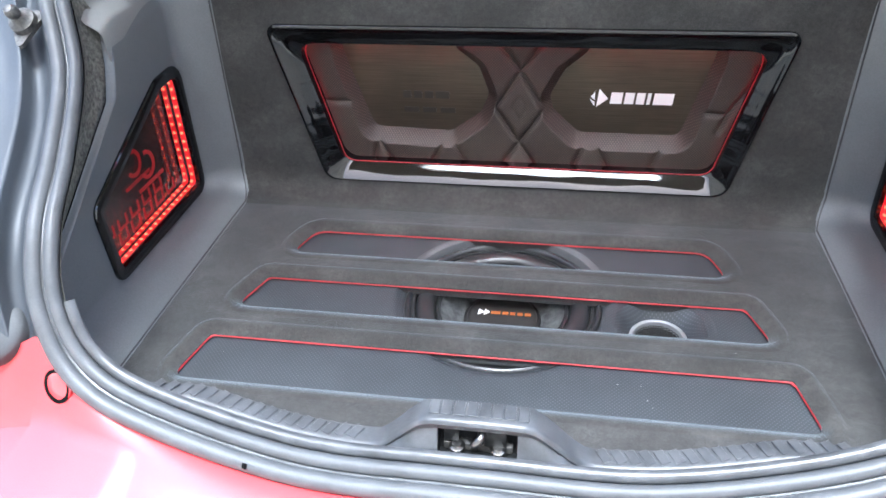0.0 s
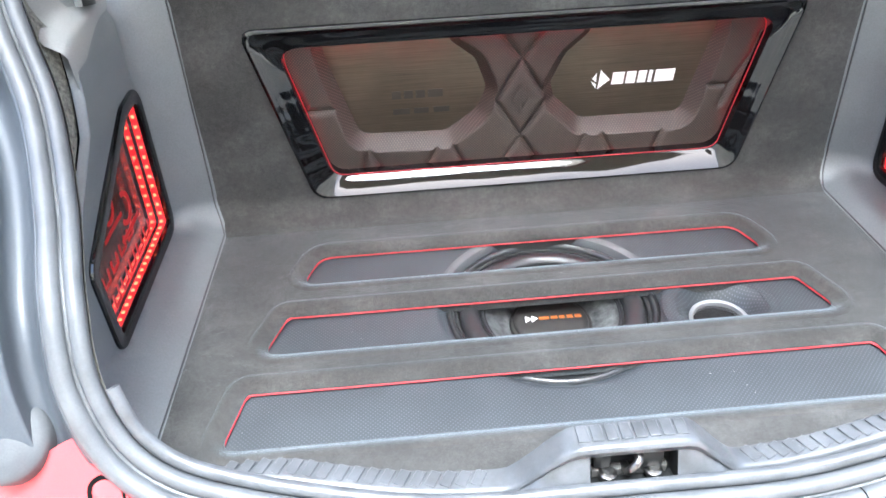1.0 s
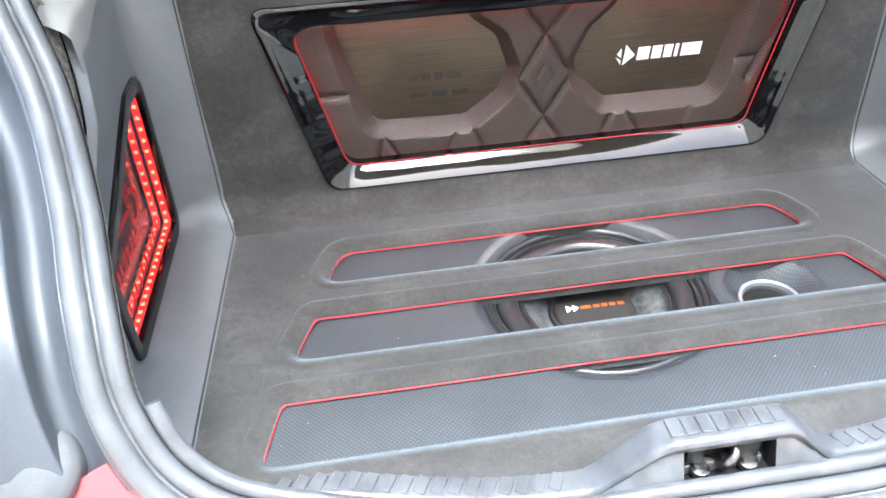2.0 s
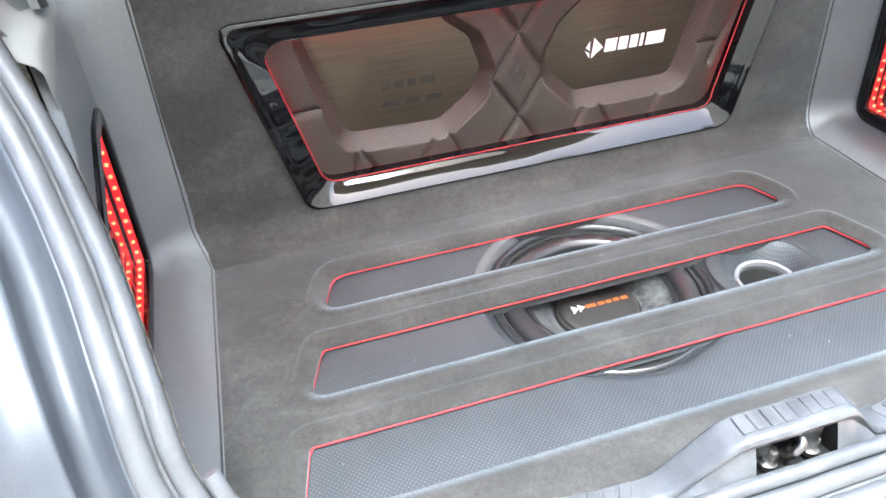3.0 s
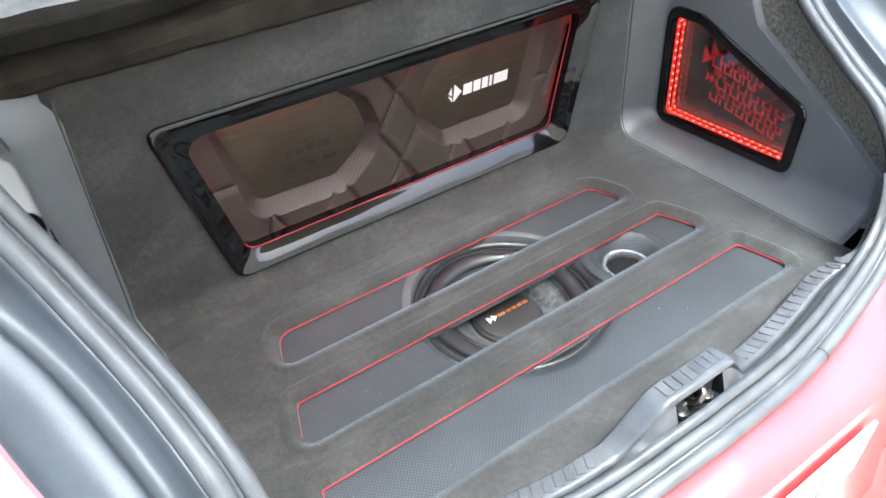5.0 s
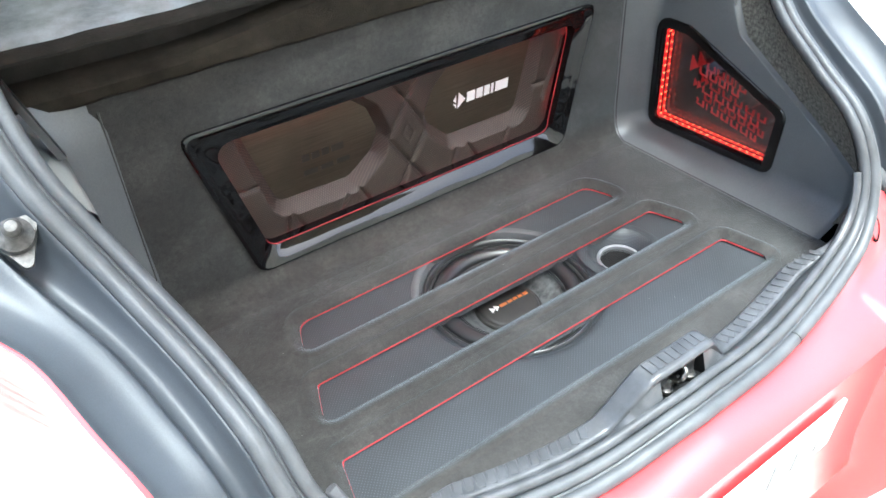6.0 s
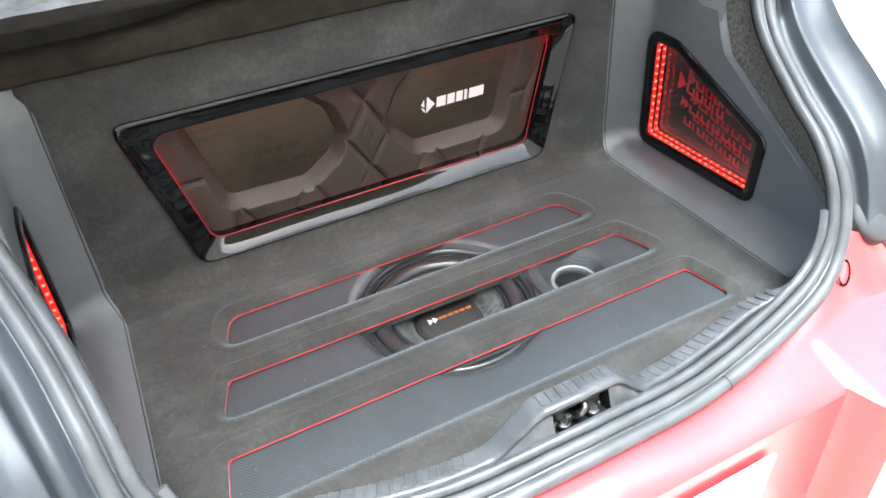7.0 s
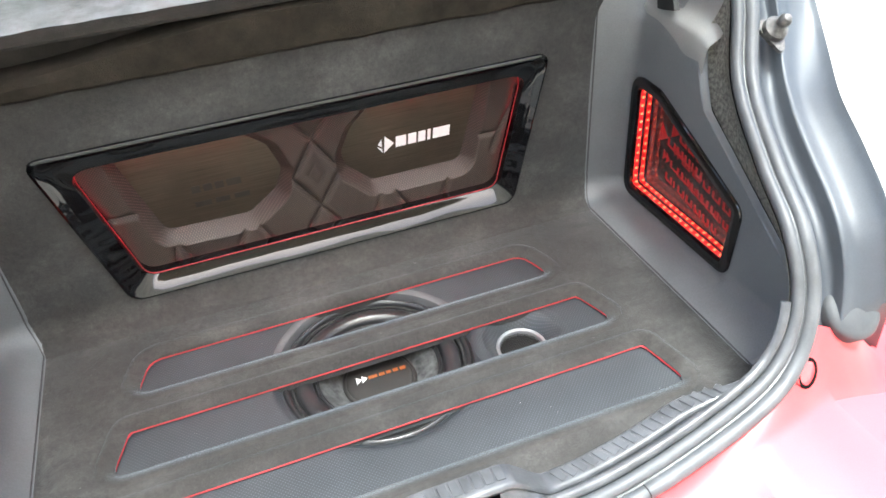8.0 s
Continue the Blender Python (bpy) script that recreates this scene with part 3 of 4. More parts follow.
for z0, z1, spans in ((0.178, 0.192, ((-0.20, -0.185), (-0.18, -0.165), (-0.16, -0.145), (-0.14, -0.115))), (0.150, 0.160, ((-0.20, -0.172), (-0.165, -0.14), (-0.132, -0.105)))):
    for x0, x1 in spans:
        slab([(x0, z0), (x1, z0), (x1, z1), (x0, z1)], 0.3258, 0.0006, dim, amp_l, "lettering_bar", "faint dark lettering bar")

# lint and dust flecks on the floor and the cloth
random.seed(11)
bm = bmesh.new()
for _ in range(100):
    x, y = CX + random.uniform(-0.47, 0.47), random.uniform(-0.27, 0.19)
    slot_key = next((k for k in SLOTS if inside([(p.x, p.y) for p in slot_outline(k, -0.004)], x, y)), None)
    if any(inside([(p.x, p.y) for p in slot_outline(k, 0.03)], x, y) for k in SLOTS) and slot_key is None:
        continue
    if math.hypot(x - SUB.x, y - SUB.y) < 0.20 and slot_key:
        continue
    z = (-0.0039 if slot_key else ZF + 0.0003)
    r, w0 = random.uniform(0.0002, 0.00045), random.uniform(0, 6.28)
    long_way = random.choice((1.0, 1.0, 1.6, 4.0))
    vs = [bm.verts.new((x + r * (long_way * math.cos(w) * math.cos(w0) - math.sin(w) * math.sin(w0)), y + r * (long_way * math.cos(w) * math.sin(w0) + math.sin(w) * math.cos(w0)), z)) for w in (0, 1.3, 2.4, 3.6, 5.0)]
    tip = bm.verts.new((x, y, z + 0.0005))
    for i in range(5):
        bm.faces.new((vs[i], vs[(i + 1) % 5], tip))
tagged(finish("lint", bm, lint_white), "tiny pale lint and dust flecks on the suede", "lint", kind="stuff")

# ---------------------------------------------------------------- subwoofer and its port
sub = thing("subwoofer", "round black subwoofer under the slotted boot floor", "speaker", at=tuple(SUB))
ROLL = [(0.1225 + 0.0155 * math.cos(w), -0.006 + 0.0125 * math.sin(w)) for w in (math.pi * k / 16 for k in range(17))]
for name, profile, mat, label in (
    ("basket", [(0.178, -0.030), (0.178, -0.014), (0.1568, -0.012), (0.1570, -0.002), (0.1562, 0.0022), (0.1543, 0.0052), (0.1515, 0.0064), (0.1488, 0.0055), (0.1468, 0.0026), (0.1455, -0.0030)], surround_rubber, "black basket rim"),
    ("gasket", [(0.1462, -0.0036), (0.1456, -0.0012), (0.1432, -0.0002), (0.1404, -0.0010), (0.1392, -0.0046), (0.1384, -0.0085)], gasket_skin, "matt black foam gasket"),
    ("surround", [(0.1392, -0.0085)] + ROLL + [(0.1062, -0.0070), (0.1050, -0.0046), (0.1034, -0.0040), (0.1020, -0.0052), (0.1010, -0.0064), (0.0998, -0.0056), (0.0985, -0.0066)], surround_rubber, "rolled rubber surround"),
    ("cone", [(0.0990, -0.0066), (0.0972, -0.0110), (0.0900, -0.0165), (0.0760, -0.0262), (0.0560, -0.0385)], cone_skin, "smoky grey speaker cone"),
    ("dust_cap", [(0.0625, -0.0380), (0.0622, -0.0315), (0.0608, -0.0292), (0.0585, -0.0284), (0.0566, -0.0286), (0.0556, -0.0262), (0.0538, -0.0246), (0.0480, -0.0238), (0.0260, -0.0228), (0.0005, -0.0225)], cap_skin, "black stepped dust cap"),
):
    rel(part(name, lathe(profile, SUB, 96), mat, sub, label), sub)
arc = lathe([(0.1765, 0.0115), (0.1745, 0.0160), (0.1690, 0.0172), (0.1620, 0.0150), (0.1575, 0.0060), (0.1570, -0.012)], SUB, 48, radians(18), radians(162))
rel(part("baffle_ring", arc, ring_skin, sub, "smooth cloth-covered baffle ring"), sub)


def flat_shape(points, z, depth, mat, parent, name, label=""):
    bm = loft([[Vector((p[0], p[1], zz)) for p in points] for zz in (z, z + depth)], True)
    bm.verts.ensure_lookup_table()
    bm.faces.new(list(bm.verts)[-len(points):])
    return rel(part(name, bm, mat, parent, label, smooth=False), parent)


LY, LZ = -0.006, SUB.z - 0.0236
for x in (-0.026, -0.0165):
    flat_shape([(x, LY - 0.001), (x + 0.0095, LY + 0.006), (x + 0.001, LY + 0.013)], LZ, 0.0018, logo_white, sub, "emblem", "white arrowhead emblem")
for x0, x1 in ((-0.005, 0.012), (0.0135, 0.025), (0.026, 0.036), (0.0375, 0.048), (0.0495, 0.061)):
    flat_shape([(x0, LY + 0.0025), (x1 - 0.002, LY + 0.0025), (x1 - 0.002, LY + 0.0088), (x0, LY + 0.0088)], LZ, 0.0018, logo_orange, sub, "lettering_bar", "orange lettering bar")

port = thing("speaker_port", "round silver-rimmed port with a dark mesh grille", "speaker port", at=tuple(PORT))
rel(part("housing", lathe([(0.086, 0.0335), (0.080, 0.0362), (0.072, 0.0364), (0.064, 0.0330), (0.056, 0.0262), (0.049, 0.0165), (0.043, 0.009)], PORT, 64), cloth, port, "flared housing wrapped in perforated cloth"), port)
rel(part("rim", lathe([(0.0435, 0.008), (0.0432, 0.0115), (0.041, 0.0125), (0.0375, 0.0115), (0.0365, 0.007), (0.0365, -0.002)], PORT, 64), silver, port, "satin silver rim"), port)
rel(part("backing", lathe([(0.0368, 0.000), (0.0005, -0.002)], PORT, 32), black_void, port, "black recess"), port)
for k in range(-9, 10):
    d = k * 0.0039
    h = math.sqrt(max(0.0, 0.0368 ** 2 - d * d))
    if h > 0.004:
        for a, b in (((d, -h), (d, h)), ((-h, d), (h, d))):
            rel(part("grille_wire", tube([PORT + Vector((*a, 0.005)), PORT + Vector((*b, 0.005))], 0.0006, 5, cap=False), grille_metal, port), port)

# ---------------------------------------------------------------- side panels
SIDE = 0.587


def panel_edge_y(z):
    for (y0, z0), (y1, z1) in zip(PANEL_EDGE, PANEL_EDGE[1:]):
        if z <= z1:
            return y0 + (y1 - y0) * max(0, z - z0) / (z1 - z0)
    return PANEL_EDGE[-1][0]


def softmax(a, b, k=0.012):
    h = max(k - abs(a - b), 0) / k
    return max(a, b) + h * h * k / 4


def panel_half(y, z):
    """Half width of the boot at the panel's face."""
    a, b, r = 0.2565 + 0.05 * z - y, z - ZF, 0.052
    d = r - math.hypot(r - a, r - b) if a < r and b < r else min(a, b)
    deep = SIDE - 0.507 + (0.507 - floor_half(min(y, 0.2))) * smooth01((a - b) / 0.04 + 0.5)
    return SIDE - softmax(deep * (1 - max(-0.1, d) / 0.030), 0.0, 0.070)


LIGHT = [Vector(p) for p in ((0.2115, 0.035), (0.2265, 0.2835), (0.142, 0.2835), (-0.108, 0.189), (-0.106, 0.0515))]
light_outline = rounded(LIGHT, [0.034, 0.040, 0.034, 0.030, 0.028], 7)
light_hole = [(p.x, p.y) for p in inset(light_outline, 0.004)]


def side_panel(s):
    nz, ny = 132, 140

    def fn(i, j):
        z = ZF - 0.004 + (0.450 - ZF) * j / (nz - 1)
        y0, y1 = panel_edge_y(z), 0.2565 + 0.05 * z
        y = y0 + (y1 - y0) * i / (ny - 1)
        y, z = snap(light_hole, y, z, 0.008)
        w = panel_half(y, z) + (0.03 * smooth01((z - 0.3) / 0.25)) * smooth01((0.2 - y) / 0.1)
        if y > -0.15 and z < 0.33:      # flat where the light is let in
            near = min(seg_dist(y, z, light_outline[k - 1], light_outline[k]) for k in range(len(light_outline)))
            w += (SIDE - w) * (1 - smooth01((near - 0.002) / 0.014))
        w += 0.0010 * noise.noise(Vector((y * 7, z * 7, s * 3.0)))
        curl = max(smooth01((0.012 - (y - y0)) / 0.012) * 0.010, 0.034 * max(0.0, (z - 0.372) / 0.060) ** 1.6)      # the turned-back free edge
        return (CX + s * (w + curl), y, z)

    def zone(i, j):
        z = ZF - 0.004 + (0.450 - ZF) * (j + 0.5) / (nz - 1)
        y0, y1 = panel_edge_y(z), 0.2565 + 0.05 * z
        y = y0 + (y1 - y0) * (i + 0.5) / (ny - 1)
        if inside(light_hole, y, z):
            return ""
        return "flange" if y1 - y < 0.055 else "foot" if z - ZF < 0.055 else "face"

    ob = thing("side_panel", "grey vinyl-wrapped boot side panel with sloped edges", "trim panel", group="boot side panels", at=(CX + s * SIDE, 0.0, ZF))
    for name, lab in (("face", ""), ("flange", "sloped flange along the back wall"), ("foot", "sloped foot along the floor")):
        rel(part(name, grid_mesh(ny, nz, fn, lambda i, j: zone(i, j) == name), vinyl, ob, lab), ob)


for s in (1, -1):
    side_panel(s)

# thin welt where the panels meet the floor
for s in (1, -1):
    seam = [(-0.262 + 0.455 * k / 30, ZF + 0.0008) for k in range(31)]
    seam += [wall_point(0.05 * k / 10) for k in range(1, 11)]
    seam += [(wall_y(z), z) for z in (ZF + 0.05 + 0.345 * k / 24 for k in range(1, 25))]
    pts = [Vector((CX + s * (panel_half(y - 0.0015, z + 0.0008) - 0.0004), y - 0.001, z)) for y, z in seam]
    tagged(finish("trim_welt", tube(even(pts, 0.012), 0.0015, 6), seam_dark), "thin dark seam along the side panel", "trim", kind="structure")


# ---------------------------------------------------------------- mirror lights in the side panels
def mirror_light(s):
    X0 = CX + s * SIDE
    lab = "black-framed mirror light with red light rows and " + ("three lettering rows" if s > 0 else "one emblem")
    ob = thing("mirror_light", lab, "light", group="mirror lights in the side panels", at=(X0, 0.05, 0.05))

    def ring(poly, d):
        return [Vector((X0 - s * d, p.x, p.y)) for p in poly]

    o = light_outline
    bez = [ring(inset(o, t), d) for t, d in ((0.0, -0.004), (0.0, 0.003), (0.002, 0.005), (0.0190, 0.005), (0.0210, 0.0035), (0.0215, -0.002))]
    rel(part("bezel", loft(bez, True), piano, ob, "gloss black bezel"), ob)
    inner = inset(o, 0.0205)
    DEPTH = 0.0145
    rel(part("box_wall", loft([ring(inner, -0.001), ring(inner, -DEPTH)], True), black_metal, ob, "black inner wall"), ob)
    for name, d, mat, lab in (("glass_pane", 0.001, glass, "smoked half-mirror glass"), ("back_mirror", -DEPTH, mirror, "silvered back mirror")):
        bm = bmesh.new()
        bm.faces.new([bm.verts.new(p) for p in ring(inset(inner, -0.0006), d)])
        pane = rel(part(name, bm, mat, ob, lab, smooth=False), ob)
        if name == "glass_pane":
            pane.visible_shadow = False
    # light rows along the upright and the lower edge
    n = len(inner)
    tape_in = inset(o, 0.0230)
    path = [p for p in tape_in]
    k0 = min(range(n), key=lambda k: (path[k] - Vector((0.19, 0.27))).length)
    k1 = min(range(n), key=lambda k: (path[k] - Vector((-0.085, 0.065))).length)
    run, k = [], k0
    step = 1 if ((k1 - k0) % n) > n / 2 else -1
    # go the way that passes the inner lower corner
    for step in (1, -1):
        run, k = [], k0
        while True:
            run.append(path[k])
            if k == k1:
                break
            k = (k + step) % n
        if any((p - Vector((0.205, 0.05))).length < 0.03 for p in run):
            break
    run = even([Vector((p.x, p.y, 0)) for p in run], 0.004)
    bm = bmesh.new()
    loft([[Vector((X0 + s * 0.002, p.x, p.y)), Vector((X0 + s * 0.012, p.x, p.y))] for p in run], bm=bm)
    rel(part("light_tape", bm, led_tape, ob, "glowing red light tape"), ob)
    chips = even(run, 0.0165)
    for i, p in enumerate(chips[:-1]):
        q = chips[i + 1]
        mid = p.lerp(q, 0.5)
        w = math.atan2((q - p).y, (q - p).x)
        if i == 0:
            cb = box(0, 0, 0, 0.0045, 0.0045, 0.002, 0.0005)
            first = rel(part("light_chip", cb, led_chip, ob, "bright orange-red light chip"), ob)
            data = first.data
            chip = first
        else:
            chip = new("light_chip", data)
            chip.parent = ob
            rel(chip, ob)
        inward = Vector((-(q - p).y, (q - p).x, 0)).normalized()
        centre = Vector((0.08, 0.14, 0))
        if inward.dot(centre - mid) < 0:
            inward = -inward
        m = mid + inward * 0.0012
        u = Vector((0, (q - p).normalized().x, (q - p).normalized().y))
        nn = Vector((0, inward.x, inward.y))
        xx = u.cross(nn)
        chip.matrix_basis = Matrix.Translation((X0 + s * 0.007, m.x, m.y)) @ Matrix((u, xx, nn)).transposed().to_4x4()
    return ob, X0


def etched(poly, ob, X0, s, name="lettering_bar", label="red glowing lettering bar"):
    pts = [Vector((X0 + s * 0.0018, p[0], p[1])) for p in poly]
    back = [p + Vector((s * 0.0012, 0, 0)) for p in pts]
    bm = loft([back, pts], True)
    bm.verts.ensure_lookup_table()
    bm.faces.new(list(bm.verts)[-len(pts):])
    rel(part(name, bm, etched_glow, ob, label, smooth=False), ob)


def lettering(ob, X0, s, start, way, height, widths, gap, thick=None):
    """A row of bars along a slanted line on the pane; way and height in (y, z)."""
    a, w = Vector(start), Vector(way).normalized()
    h = Vector((0.10 * -w.x, 1)).normalized()
    at = 0.0
    for wd in widths:
        p, q = a + w * at, a + w * (at + wd)
        stroke = w * min(0.0045, wd * 0.4)
        for u in ([p, q - stroke] if wd > 0.012 else [p]):
            etched([u, u + stroke, u + stroke + h * height * 0.72, u + h * height * 0.72], ob, X0, s)
        if wd > 0.012:
            etched([p + stroke, q - stroke, q - stroke + h * height * 0.16, p + stroke + h * height * 0.16], ob, X0, s)
        at += wd + gap


lr, XR = mirror_light(1)
down = (-1.0, -0.16)
etched([(0.128, 0.190), (0.128, 0.226), (0.108, 0.205)], lr, XR, 1, "emblem", "red glowing arrowhead")
lettering(lr, XR, 1, (0.104, 0.193), down, 0.022, (0.022, 0.019, 0.017, 0.006, 0.018), 0.005)
etched([(0.112, 0.160), (0.112, 0.180), (0.102, 0.169)], lr, XR, 1, "emblem", "red glowing arrowhead")
etched([(0.102, 0.158), (0.102, 0.178), (0.092, 0.167)], lr, XR, 1, "emblem", "red glowing arrowhead")
lettering(lr, XR, 1, (0.088, 0.157), down, 0.019, (0.026, 0.023, 0.020, 0.022, 0.021), 0.008)
lettering(lr, XR, 1, (0.096, 0.128), down, 0.019, (0.020, 0.007, 0.020, 0.019, 0.019, 0.019, 0.015), 0.006)
ll, XL = mirror_light(-1)
lettering(ll, XL, -1, (0.120, 0.092), (-1.0, 0.03), 0.028, (0.028, 0.028, 0.028, 0.028, 0.026), 0.012)
# a hooked emblem above the row
hook = [Vector((0.06 + 0.024 * math.cos(w), 0.172 + 0.024 * math.sin(w), 0)) for w in (radians(a) for a in range(-150, 91, 20))]
for a, b in zip(hook, hook[1:]):
    c = Vector((0.06, 0.172, 0))
    etched([a, b, b + (c - b).normalized() * 0.007, a + (c - a).normalized() * 0.007], ll, XL, -1, "emblem", "red glowing emblem stroke")
etched([(0.10, 0.136), (0.02, 0.140), (0.02, 0.146), (0.10, 0.142)], ll, XL, -1, "emblem", "red glowing emblem stroke")

# ---------------------------------------------------------------- the car's rear
car = thing("car", "red hatchback with its boot open and a custom sound system inside", "car", at=(CX, 0.6, GROUND))


def body(name, bm, mat, label="", parent=None, smooth=True):
    return rel(part(name, bm, mat, parent or car, label, smooth), car) if not parent else part(name, bm, mat, parent, label, smooth)


# weather seal: two beads over a flat web, and an inner lip along the bottom
body("seal_web", loft([[a, b] for a, b in zip(offset_curve(seal_line, -0.018, -0.006), offset_curve(seal_line, 0.015, -0.006))]), black_metal, "dark rubber seal base")
outer_bead = body("outer_seal_bead", tube(offset_curve(seal_line, 0.0135, 0.0), 0.0115, 12, up=FACE), rubber, "shiny grey rubber outer bead")
body("inner_seal_bead", tube(offset_curve(seal_line, -0.0100, 0.001), 0.0092, 12, up=FACE), rubber, "shiny grey rubber inner bead")
body("seal_rib", tube(offset_curve(seal_line, 0.0015, 0.0000), 0.0030, 8, up=FACE), scuff_plastic, "thin grey rib")
lip_line = [p for p in seal_line if p.z < 0.19]
body("seal_lip", tube(offset_curve(lip_line, -0.0275, 0.0015), 0.0075, 10, flat=0.8, up=FACE), scuff_plastic, "grey inner lip")

# a joint in the outer bead and a small nick in it
for x, wide, reach in ((0.262, 0.0008, 0.0004), (-0.255, 0.0035, 0.0003)):
    line_pts = offset_curve(seal_line, 0.0135, 0.0)
    k = min(range(len(line_pts)), key=lambda i: abs(line_pts[i].x - x))
    t_dir = (line_pts[k + 1] - line_pts[k - 1]).normalized()
    up_dir = (FACE - t_dir * t_dir.dot(FACE)).normalized()
    side_dir = t_dir.cross(up_dir)
    span = range(1, 12) if wide < 0.002 else range(4, 7)
    arc_pts = [line_pts[k] + (0.0115 + reach) * (math.cos(math.pi * i / 12) * side_dir + math.sin(math.pi * i / 12) * up_dir) for i in span]
    part("seal_mark", tube(arc_pts, wide, 6, flat=0.5), black_void, outer_bead, "dark joint line or nick")

# dark shell added behind the trim to stop daylight leaking in
rings = []
for p in offset_curve(seal_line, -0.004, -0.014):
    u, s = abs(p.x - CX), (1 if p.x > CX else -1)
    if u < 0.47 and p.z < 0.2:
        rings.append([p, Vector((p.x, p.y + 0.012, -0.17)), Vector((p.x, 0.1, -0.17)), Vector((p.x, 0.42, -0.17))])
    else:
        rings.append([p, Vector((CX + s * 0.67, p.y + 0.03, p.z - 0.02)), Vector((CX + s * 0.67, max(0.1, p.y + 0.04), p.z - 0.02)), Vector((CX + s * 0.67, 0.42, p.z - 0.02))])
body("leak_shell", loft(rings), black_void, "added dark shell behind the trim, blocking light leaks")

# felt band between the seal and the free edge of the side panels
for s in (1, -1):
    rings = []
    up_pts = [p for p in seal_line if s * (p.x - CX) > 0 and p.z > 0.10]
    if s < 0:
        up_pts = up_pts[::-1]
    edge = even([(CX + s * (panel_half(y, z) + 0.014 + 0.03 * smooth01((z - 0.3) / 0.25)), y + 0.006, z) for y, z in ((panel_edge_y(z), z) for z in (0.03 + 0.382 * k / 40 for k in range(41)))], 0.01)
    inner_pts = offset_curve(up_pts, -s * 0 - 0.020, -0.004) if s > 0 else offset_curve(up_pts[::-1], -0.020, -0.004)[::-1]
    m = len(edge)
    for k in range(m):
        f = k / (m - 1) * (len(inner_pts) - 1) * 0.62
        i = int(f)
        q = inner_pts[i].lerp(inner_pts[min(i + 1, len(inner_pts) - 1)], f - i)
        rings.append([edge[k].lerp(q, u) + Vector((s * 0.008 * math.sin(math.pi * u), 0, 0)) for u in (0, 0.12, 0.3, 0.5, 0.7, 0.9, 1.0)])
    body("felt_band", loft(rings), felt, "fuzzy grey felt band")

# ---------------------------------------------------------------- sill trim with latch hump
sill = thing("boot_sill", "grey plastic boot sill trim with ribs and a latch hump", "sill trim", at=(CX, -0.35, 0.0))
HX = 0.020
OPEN0, OPEN1 = -0.025, 0.066
OZ0, OZ1 = 0.12, 0.86       # part of the hump's face that is open


def hump(x):
    t = max(0.0, min(1.0, (abs(x - HX) - 0.060) / 0.066))
    return 1 - (0.6 * t + 0.4 * smooth01(t))


def sill_ring(x):
    q = seal_at(x)
    bow = q.y + 0.405
    h = hump(x)
    zs = q.z - 0.004 + 0.066 * h
    w = 1 - smooth01((abs(x - CX) - 0.34) / 0.14)
    inner_y = front_edge(x) + 0.004
    crest_in, crest_out = -0.375 + bow + 0.045 * w - 0.006 * h, -0.376 + bow + 0.024 * w - 0.010 * h
    foot = Vector((x, -0.374 + bow - 0.013 * h, q.z + 0.006))
    top = Vector((x, crest_out - 0.0068, zs - 0.0082))
    sunk = Vector((0, 0.005 * smooth01((h - 0.35) / 0.3), 0))
    pts = [Vector((x, inner_y, -0.01)), Vector((x, crest_in + 0.004, zs - 0.006)), Vector((x, crest_in, zs)), Vector((x, crest_out, zs + 0.001)), Vector((x, crest_out - 0.0040, zs + 0.0004)), Vector((x, crest_out - 0.0068, zs - 0.0016)), Vector((x, crest_out - 0.0080, zs - 0.0048)), top,
           top.lerp(foot, 1 - OZ1) + sunk, top.lerp(foot, 1 - OZ0) + sunk, foot, Vector((x, -0.384 + bow, q.z + 0.001))]
    return pts


xs = sorted({round(x, 4) for x in [CX - 0.515 + 1.03 * k / 104 for k in range(105)] + [OPEN0, OPEN1]})
rings = [sill_ring(x) for x in xs]
bm = bmesh.new()
vs = [[bm.verts.new(p) for p in r] for r in rings]
for i in range(len(xs) - 1):
    for j in range(len(rings[0]) - 1):
        if j == 8 and xs[i] >= OPEN0 - 1e-6 and xs[i + 1] <= OPEN1 + 1e-6:
            continue
        bm.faces.new((vs[i][j], vs[i][j + 1], vs[i + 1][j + 1], vs[i + 1][j]))
rel(part("sill_body", bm, scuff_plastic, sill, "scuffed grey plastic"), sill)
# the well behind the latch opening
a, b = sill_ring(OPEN0), sill_ring(OPEN1)
loop = [a[8], b[8], b[9], a[9]]
well = [loop, [p + Vector((0, 0.022, -0.006)) for p in loop]]
bm = loft(well, True)
bm.verts.ensure_lookup_table()
bm.faces.new(list(bm.verts)[-4:])
rel(part("latch_well", bm, black_metal, sill, "black latch well"), sill)
rib_mesh = None
for x in [CX + sx * (0.150 + 0.0165 * k) for sx in (-1, 1) for k in range(17)] + [HX - 0.05 + 0.0145 * k for k in range(8)]:
    r = sill_ring(x)
    mid, d = r[2].lerp(r[3], 0.5), r[3] - r[2]
    if rib_mesh is None:
        rb = box(0, 0, 0, 0.0122, 0.021, 0.0020, 0.0007, seg=1)
        ob = part("rib", rb, scuff_plastic, sill)
        rib_mesh = ob.data
    else:
        ob = new("rib", rib_mesh)
        ob.parent = sill
    skew = radians(-28) if x < HX - 0.06 else radians(28) if x > HX + 0.06 else 0
    rel(ob, sill)
    ob.matrix_basis = Matrix.Translation(mid + Vector((0, 0, 0.0006))) @ Matrix.Rotation(math.atan2(d.z, -d.y) * -1, 4, "X") @ Matrix.Rotation(skew, 4, "Z")

